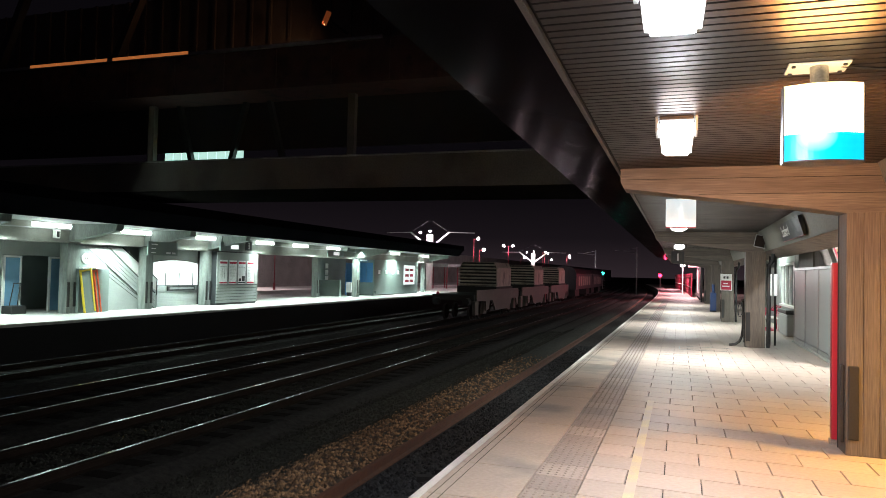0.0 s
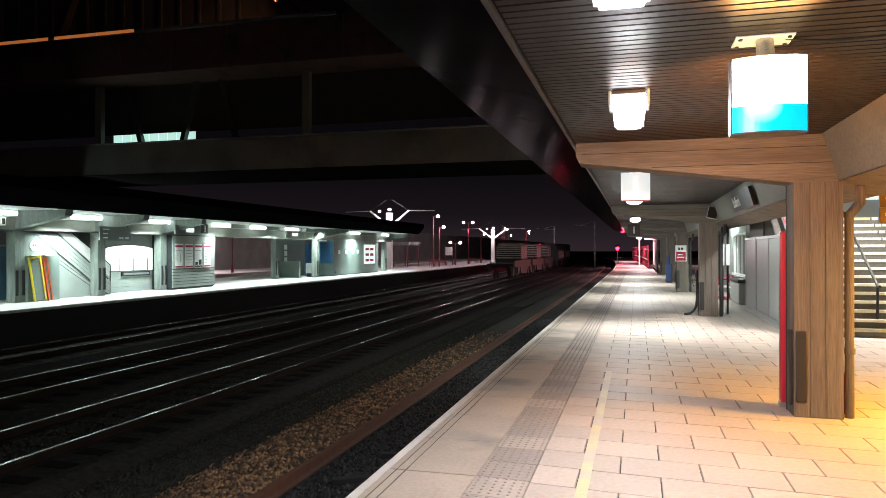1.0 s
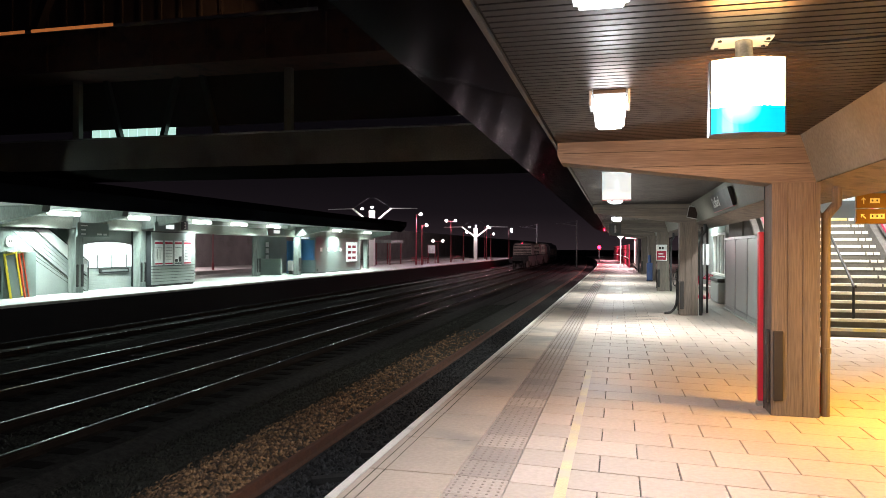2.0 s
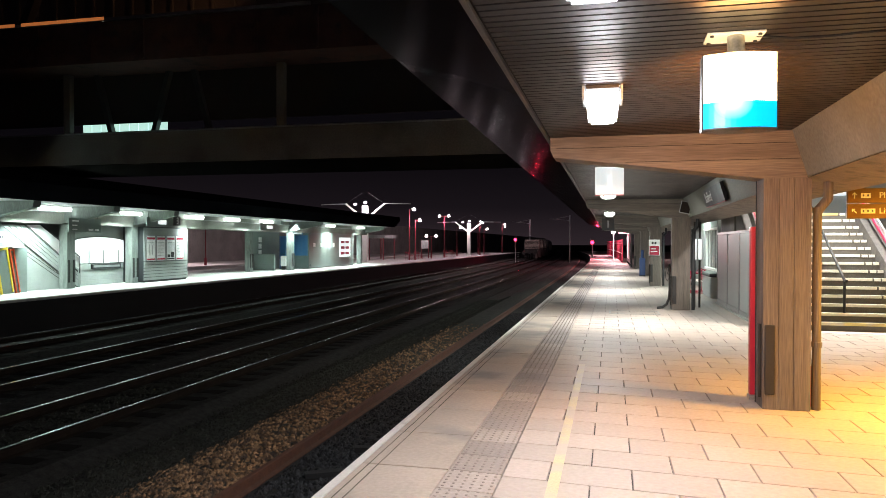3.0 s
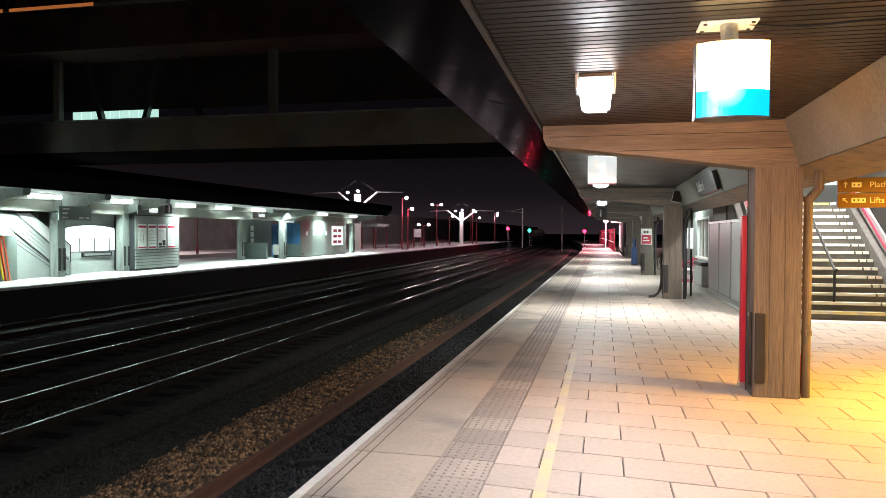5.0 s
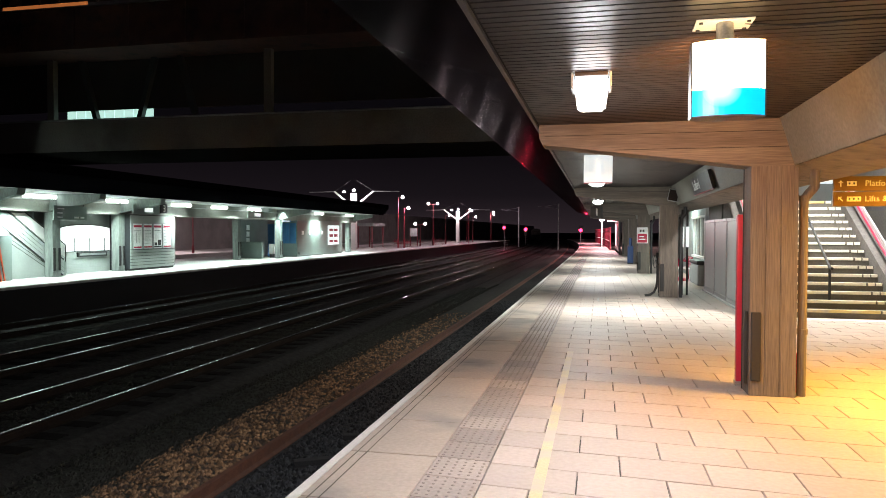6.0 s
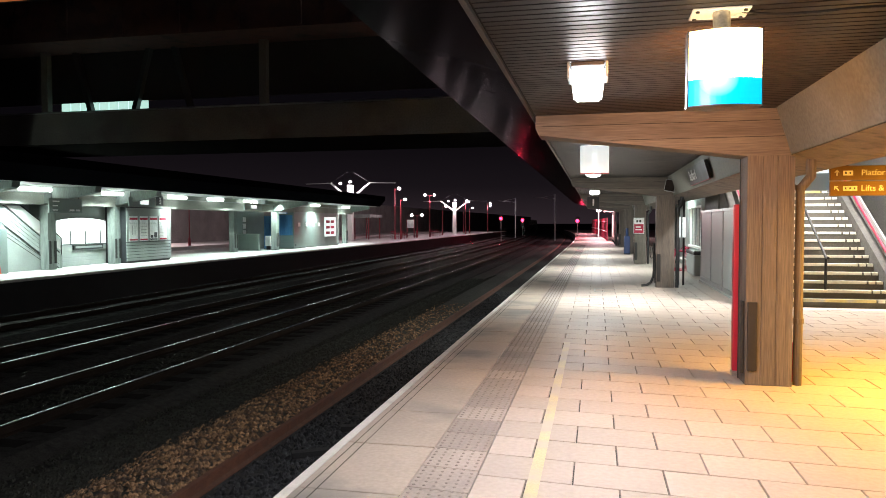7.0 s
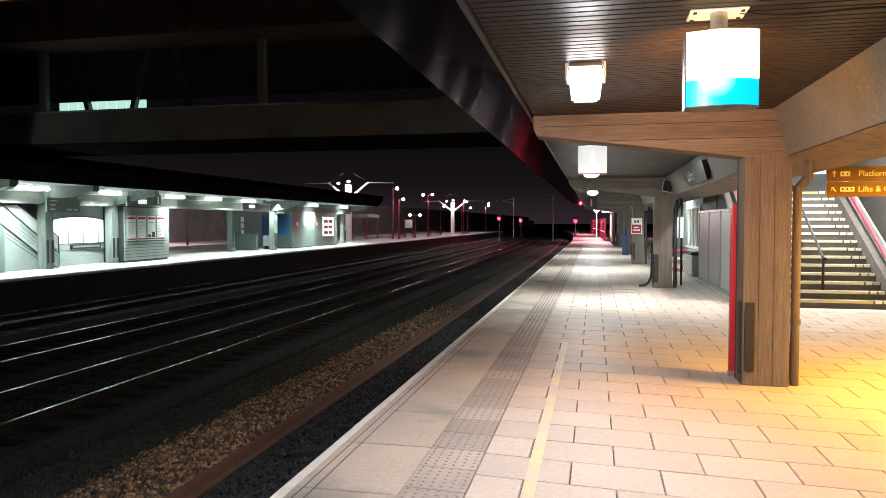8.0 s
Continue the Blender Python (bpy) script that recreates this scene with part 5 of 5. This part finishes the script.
# direction sign
t = thing("direction_sign", pose(2.82, 9.6, 2.17), "amber direction sign with cream arrows and lettering", "sign")
for i, (arrow, text) in enumerate((("nw", "Lifts & Cycles"), ("n", "Platforms"))):
    z = 0.19 * i
    bm = B()
    box(bm, 0, 1.35, 0, 0.05, z, z + 0.18, 0.006)
    part("board", bm, SIGN_YELLOW, t)
    bm = B()
    box(bm, 0.15 if i else 0.15, 0.26 if i else 0.31, -0.004, -0.001, z + 0.06, z + 0.12)
    part("pictogram_box", bm, SIGN_TEXT, t)
    bm = B()
    for q in range(2 if i else 3):
        box(bm, 0.170 + 0.05 * q, 0.187 + 0.05 * q, -0.006, -0.0045, z + 0.08, z + 0.103)
    part("pictogram", bm, SIGN_DARK, t)
    words(t, text, 0.100, Matrix.Translation((0.35 if not i else 0.35, -0.002, z + 0.09)) @ Matrix.Rotation(radians(90), 4, "X"), SIGN_TEXT)
    a = 45 if arrow == "nw" else 0
    turn = Matrix.Translation((0.08, -0.001, z + 0.09)) @ Matrix.Rotation(radians(-a), 4, "Y")
    bm = B()
    box(bm, -0.007, 0.007, -0.003, 0, -0.035, 0.035)
    prism(bm, [(-0.03, 0.008), (-0.018, 0.008), (0, 0.028), (0.018, 0.008), (0.03, 0.008), (0, 0.042)], -0.003, 0.0)
    ob = part("arrow", bm, SIGN_TEXT, t)
    ob.matrix_basis = turn
for x in (0.2, 1.15):
    bm = B()
    cyl(bm, (x, 0.025, 0.37), (x, 0.025, 1.43), 0.015)
    part("hanger", bm, DARK_STEEL, t)


# glazed grey screen beside the stair
def screen_panel(y0, y1):
    t = thing("screen_panel", pose(3.235, y0, 0), "grey glazed screen panel beside the stair", "screen", "grey screen panels")
    w = y1 - y0
    bm = B()
    box(bm, -0.015, 0.015, 0.04, w - 0.04, 0.16, 2.12)
    part("panel", bm, GLAZED, t)
    for a, b, c, d in ((0, 0.05, 0.05, 2.2), (w - 0.05, w, 0.05, 2.2), (0.05, w - 0.05, 2.13, 2.2), (0.05, w - 0.05, 0.05, 0.15)):
        bm = B()
        box(bm, -0.03, 0.03, a, b, c, d)
        part("frame", bm, STEEL, t)
    bm = B()
    box(bm, -0.08, 0.08, 0, w, 0, 0.05)
    part("kerb", bm, FAR_PAVING, t)


for i in range(3):
    screen_panel(17.6 + 1.95 * i, 19.5 + 1.95 * i)

# station building past the stair
bm = B()
box(bm, 3.72, 4.0, 24.1, 26.4, 0, 3.4)
box(bm, 3.72, 4.0, 30.5, 36.2, 0, 3.4)
box(bm, 3.72, 4.0, 26.4, 30.5, 0, 0.85)
box(bm, 3.72, 4.0, 26.4, 30.5, 2.45, 3.4)
solid("wall_station", bm, GREY_WALL, "grey station building wall with a window opening", "wall", kind="structure")
w = tagged(new("window_1"), "white framed waiting room window", "window", kind="structure")
bm = B()
box(bm, 3.82, 3.84, 26.45, 30.45, 0.9, 2.4)
part("pane", bm, DARK_PANE, w, "dark glass pane")
for i in range(5):
    bm = B()
    y = 26.42 + 1.0 * i
    box(bm, 3.75, 3.82, y, y + 0.08, 0.85, 2.45)
    part("frame", bm, WHITE_PAINT, w, "white painted bar")
for z in (0.85, 2.38):
    bm = B()
    box(bm, 3.67, 3.82, 26.4, 30.5, z, z + 0.08)
    part("frame", bm, WHITE_PAINT, w, "white painted bar")
bm = B()
box(bm, 2.9, 9.0, 36.2, 36.5, 0, 3.4)
solid("wall_north", bm, GREEN_GREY, "green-grey end wall of the waiting area", "wall", kind="structure")
TEAL = mat("teal_paint", (0.06, 0.22, 0.20), 0.45, vary=0.1, bump=0.03)
d = tagged(new("door_1"), "teal framed glazed door", "door", kind="structure")
for i, x in enumerate((2.95, 3.75)):
    for a, b, c, e in ((0, 0.08, 0, 2.3), (0.7, 0.78, 0, 2.3), (0.08, 0.7, 2.2, 2.3), (0.08, 0.7, 1.0, 1.08)):
        bm = B()
        box(bm, x + a, x + b, 36.12, 36.2, c, e)
        part("frame", bm, TEAL, d)
    bm = B()
    box(bm, x + 0.2, x + 0.55, 36.1, 36.12, 1.4, 1.85)
    part("notice", bm, SIGN_WHITE, d, "white paper notice")


def red_bench(x, y):
    t = thing("red_bench", pose(x, y, 0), "red tubular steel bench with arm hoops", "bench")
    bm = B()
    for i in range(6):
        cyl(bm, (-0.2 + 0.08 * i, 0, 0.45), (-0.2 + 0.08 * i, 1.7, 0.45), 0.02, seg=8)
    part("seat", bm, WHITE_PAINT, t, "pale seat slats")
    bm = B()
    for i in range(4):
        cyl(bm, (0.27, 0, 0.55 + 0.1 * i), (0.27, 1.7, 0.55 + 0.1 * i), 0.022, seg=8)
    part("backrest", bm, RED, t)
    for y0 in (0.0, 0.55, 1.1, 1.65):
        bm = B()
        pts = [(-0.25, 0), (-0.25, 0.5), (-0.2, 0.68), (-0.05, 0.76), (0.15, 0.72), (0.28, 0.9), (0.28, 0.0), (-0.25, 0.02)]
        tube(bm, [(a, y0, b) for a, b in pts], 0.026)
        part("hoop", bm, RED, t)


red_bench(3.12, 27.9)
t = thing("litter_bin", pose(3.545, 26.3, 0), "dark grey rounded litter bin against the wall", "bin")
bm = B()
box(bm, -0.3, 0.17, -1.0, 1.0, 0, 0.72, 0.08)
part("body", bm, GREY_WALL, t)
bm = B()
box(bm, -0.32, 0.17, -1.02, 1.02, 0.72, 0.86, 0.05)
part("lid", bm, BLACK, t)


def light_post(x, y):
    t = thing("lit_panel_post", pose(x, y, 0), "slim post carrying a tall lit panel", "light panel", "lit panels")
    bm = B()
    cyl(bm, (0, 0.04, 0), (0, 0.04, 2.5), 0.03)
    part("post", bm, DARK_STEEL, t)
    bm = B()
    box(bm, -0.045, 0.045, -0.05, -0.01, 1.4, 2.0, 0.01)
    part("panel", bm, POSTER_LIT, t, "glowing white panel")


light_post(2.36, 21.7)
light_post(2.50, 21.7)


def litter_post(x, y):
    t = thing("blue_bin", pose(x, y, 0), "tall dark blue litter bin by a column", "bin")
    bm = B()
    box(bm, -0.16, 0.16, -0.16, 0.16, 0.05, 1.05, 0.03)
    part("body", bm, BIN_BLUE, t)
    bm = B()
    cyl(bm, (0, 0, 1.05), (0, 0, 1.5), 0.08)
    part("post", bm, BIN_BLUE, t)
    bm = B()
    box(bm, -0.17, 0.17, -0.17, 0.17, 0, 0.05)
    part("foot", bm, BLACK, t)


litter_post(1.72, 41.9)


def bicycle(x, y):
    t = thing("bicycle", pose(x, y, 0, 0, 0, 70), "parked dark bicycle with thin wheels", "bicycle")
    for s in (0, 1.05):
        bm = B()
        for i in range(20):
            a, b = i * 0.31416, (i + 1) * 0.31416
            cyl(bm, (s + 0.33 * math.cos(a), 0, 0.34 + 0.33 * math.sin(a)), (s + 0.33 * math.cos(b), 0, 0.34 + 0.33 * math.sin(b)), 0.016, seg=6)
        part("wheel", bm, BLACK, t)
    bm = B()
    for p, q in (((0, 0, 0.34), (0.4, 0, 0.3)), ((0.4, 0, 0.3), (0.28, 0, 0.85)), ((0.28, 0, 0.8), (0.85, 0, 0.85)), ((0.85, 0, 0.95), (1.05, 0, 0.34)), ((0.4, 0, 0.3), (0.87, 0, 0.8)), ((0, 0, 0.34), (0.3, 0, 0.75))):
        cyl(bm, p, q, 0.018, seg=8)
    part("frame", bm, DARK_STEEL, t)
    bm = B()
    cyl(bm, (0.82, -0.28, 1.0), (0.82, 0.28, 1.0), 0.015, seg=8)
    part("handlebar", bm, STEEL, t)


bicycle(2.75, 37.2)
bicycle(4.0, 35.0)

# tall poster case down the platform and the red fence beyond
t = thing("poster_case", pose(1.45, 57.2, 0), "tall dark framed lit poster case on the platform", "poster case")
bm = B()
box(bm, 0, 0.15, 0, 13.0, 0.25, 2.75, 0.03)
part("case", bm, SIGN_DARK, t)
bm = B()
box(bm, -0.02, 0.0, 3.6, 11.4, 0.55, 2.5)
part("sheet", bm, SIGN_WHITE, t, "pale poster")
for y in (0.2, 4.7, 9.2, 12.7):
    bm = B()
    box(bm, 0.02, 0.13, y, y + 0.12, 0, 0.26)
    part("leg", bm, DARK_STEEL, t)
bm = B()
box(bm, 0.62, 1.6, 64, 64.4, 2.751, 2.95, 0.03)
solid("red_strip_light", bm, glow("pink_strip", (1.0, 0.42, 0.5), 5.0), "pinkish strip light over the poster case", "light")


def fence():
    t = thing("red_fence", pose(0, 0, 0), "tall red-painted platform fence with pale rail", "fence")
    for i in range(26):
        y = 72 + 2.4 * i
        x = 1.1 + bend(y) * 0.85
        bm = B()
        box(bm, x - 0.05, x + 0.05, y - 0.05, y + 0.05, 0, 2.3)
        part("post", bm, RED, t)
        if i < 25:
            x2, y2 = 1.1 + bend(y + 2.4) * 0.85, y + 2.4
            for k in range(5):
                bm = B()
                f0 = (k + 0.5) / 5.5
                px, py = x + (x2 - x) * f0, y + 2.4 * f0
                box(bm, px - 0.02, px + 0.02, py - 0.14, py + 0.14, 0.1, 2.1)
                part("pale", bm, DARK_RED, t)
            for z in (0.9, 1.9):
                bm = B()
                cyl(bm, (x - 0.06, y, z), (x2 - 0.06, y2, z), 0.035, seg=6)
                part("rail", bm, WHITE_PAINT if z < 1 else RED, t)


fence()
t = thing("platform_lamp", pose(0.25, 86, 0), "pink-lit lamp column at the platform end", "lamp post")
bm = B()
cyl(bm, (0, 0, 0), (0, 0, 3.4), 0.055)
part("post", bm, WHITE_PAINT, t)
bm = B()
ball(bm, (0, -0.2, 3.3), 0.3, 0.8)
part("lamp", bm, GLOBE, t)
area("platform_end_lamp", pose(0.6, 68, 3.4), 0.8, 0.8, 620, (1.0, 0.68, 0.73))
area("platform_end_lamp", pose(0.0, 84, 3.6), 0.8, 0.8, 1100, (1.0, 0.6, 0.68))
area("platform_end_lamp", pose(-1.4, 115, 3.6), 0.8, 0.8, 800, (1.0, 0.45, 0.55))

# sodium lamps in the stair hall
for x, y in ((4.8, 7.8), (7.5, 12.5)):
    t = thing("hall_light", pose(x, y, 3.6), "round sodium ceiling light in the stair hall", "light", "hall lights")
    bm = B()
    cyl(bm, (0, 0, -0.16), (0, 0, 0), 0.2, 0.24, seg=24)
    part("bowl", bm, glow("sodium_bowl", (1.0, 0.62, 0.2), 8.0), t, "glowing amber bowl", smooth=True)
area("hall_lamp", pose(4.8, 7.8, 3.40), 1.1, 1.1, 760, (1.0, 0.50, 0.055), 140)
area("hall_lamp", pose(7.5, 12.5, 3.40), 0.4, 0.4, 120, (1.0, 0.62, 0.18))
area("stair_lamp", pose(5.0, 17.6, 5.0), 0.5, 1.6, 700, (1.0, 0.98, 0.92))
bm = B()
box(bm, 7.1, 7.3, 15.8, 23.9, 0, 6)
solid("wall_stair", bm, SOOTY, "concrete side wall of the stair", "wall", kind="structure")
t = thing("stair_light", pose(7.02, 18.3, 2.2), "white strip light on the stair side wall", "light")
bm = B()
box(bm, -0.08, 0.08, -0.6, 0.6, -0.06, 0.06, 0.02)
part("diffuser", bm, TUBE, t, "glowing diffuser")
area("waiting_lamp", pose(3.4, 30.0, 3.2), 0.3, 1.4, 130, COOL)
t = thing("waiting_light", pose(3.4, 30.0, 3.30), "fluorescent fitting over the waiting area", "light")
bm = B()
box(bm, -0.1, 0.1, -0.7, 0.7, -0.06, 0.06, 0.02)
part("diffuser", bm, TUBE, t, "glowing diffuser")
bm = B()
box(bm, 2.75, 9.0, 24.1, 58, 3.4, 3.6)
solid("ceiling_waiting", bm, OPP_SOFFIT, "plain ceiling over the waiting area", "ceiling", kind="structure")


# ---- the train ----
def flask_wagon(material_side=GREY_WAGON):
    """Local origin at rail level under the rear flask cover's end; the wagon runs along +y."""
    t = thing("flask_wagon", pose(-12.4, 43.6, RAIL_Z), "grimy flatbed wagon with a ribbed flask cover", "wagon", "flask wagons")
    bm = B()
    box(bm, -1.25, 1.25, -5.2, 6.6, 1.15, 1.5, 0.03)
    part("underframe", bm, WAGON_DARK, t, "dark underframe")
    bm = B()
    prism(bm, [(-1.22, 1.9), (1.22, 1.9), (1.22, 3.1), (1.05, 3.45), (-1.05, 3.45), (-1.22, 3.1)], 0, 4.0)
    part("flask_cover", bm, WAGON, t, "ribbed pale cover")
    bm = B()
    prism(bm, [(-1.2, 1.92), (1.2, 1.92), (1.2, 3.1), (1.03, 3.42), (-1.03, 3.42), (-1.2, 3.1)], -0.03, -0.002)
    part("end_panel", bm, WAGON_DARK, t, "dark end panel")
    for i in range(7):
        bm = B()
        w = 1.3 if i < 6 else 1.1
        box(bm, -w, w, -0.14, 0.02, 1.95 + 0.21 * i, 2.055 + 0.21 * i, 0.01)
        part("rib", bm, WAGON, t)
    bm = B()
    box(bm, -1.3, 1.3, -0.3, 4.2, 1.5, 1.9, 0.02)
    part("cradle", bm, WAGON_DARK, t)
    bm = B()
    prism(bm, [(-4.9, 1.75), (5.9, 1.75), (5.9, 0.7), (5.5, 0.55), (5.2, 1.05), (3.9, 1.1), (3.2, 0.45), (-0.6, 0.45), (-1.3, 1.1), (-2.0, 1.1),
               (-2.2, 0.6), (-2.8, 0.5), (-3.0, 1.1), (-4.9, 1.15)], 1.26, 1.34, axis="x")
    part("side_skirt", bm, material_side, t, "pale grey side skirt with wheel arches")
    for y in (-4.2, -2.4, 3.8, 5.6):
        for s in (-0.75, 0.75):
            bm = B()
            cyl(bm, (s - 0.06, y, 0.46), (s + 0.06, y, 0.46), 0.46, seg=20)
            wheel = part("wheel", bm, WAGON_DARK, t)
            bm = B()
            cyl(bm, (s + 0.061, y, 0.46), (s + 0.068, y, 0.46), 0.42, seg=20)
            part("wheel_face", bm, RAIL_SIDE, wheel, "worn wheel face")
        bm = B()
        box(bm, 0.95, 1.15, y - 0.35, y + 0.35, 0.3, 1.1, 0.03)
        part("axle_box", bm, material_side, t)
    for s in (-0.9, 0.9):
        bm = B()
        cyl(bm, (s, -5.7, 1.1), (s, -5.2, 1.1), 0.2, seg=16)
        part("buffer", bm, WAGON_DARK, t)
    bm = B()
    ball(bm, (-0.9, -5.25, 1.55), 0.09)
    part("tail_lamp", bm, RED, t)
    return t


wagon = flask_wagon()
TRAIN = [(wagon, 0.0)]
for k in (1, 2):
    TRAIN.append((copy_thing(wagon, pose(-12.4, 43.6 + 12.2 * k, RAIL_Z)), 12.2 * k))


def locomotive():
    t = thing("locomotive", pose(-12.4, 82, RAIL_Z), "dark diesel locomotive with an arched roof", "locomotive", "locomotives")
    bm = B()
    prism(bm, [(-1.3, 1.1), (1.3, 1.1), (1.35, 2.9), (1.05, 3.5), (0.4, 3.75), (-0.4, 3.75), (-1.05, 3.5), (-1.35, 2.9)], 0, 17)
    part("body", bm, LOCO, t)
    for y in (3, 14):
        bm = B()
        box(bm, -1.1, 1.1, y - 2, y + 2, 0.3, 1.1, 0.05)
        part("bogie", bm, WAGON_DARK, t)
        for dy in (-1.4, 0, 1.4):
            bm = B()
            cyl(bm, (-0.8, y + dy, 0.5), (0.8, y + dy, 0.5), 0.5, seg=18)
            part("wheelset", bm, WAGON_DARK, t)
    for i in range(6):
        bm = B()
        box(bm, 1.33, 1.37, 2.2 + 2.2 * i, 3.4 + 2.2 * i, 1.5, 2.6, 0.01)
        part("side_grille", bm, WAGON, t)
    return t


loco = locomotive()
TRAIN.append((loco, 36.5))
TRAIN.append((copy_thing(loco, pose(-12.4, 100, RAIL_Z)), 54.5))

pave()


def motions():
    """The train runs away down the line; the searchlight signal's spectacle swings over after it has passed."""
    for ob, ahead in TRAIN:
        rows = []
        for k in range(17):
            t = 0.5 * k
            y = 43.6 + 26.2 * t + ahead
            slope = (track_bend(y + 5) - track_bend(y)) / 5
            rows.append((t, pose(-12.3 + track_bend(y), y, RAIL_Z, 0, 0, -math.degrees(math.atan(slope)))))
        walk(ob, rows)
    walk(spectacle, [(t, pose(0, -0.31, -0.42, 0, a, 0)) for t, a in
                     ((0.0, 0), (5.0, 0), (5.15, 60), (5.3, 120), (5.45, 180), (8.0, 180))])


motions()
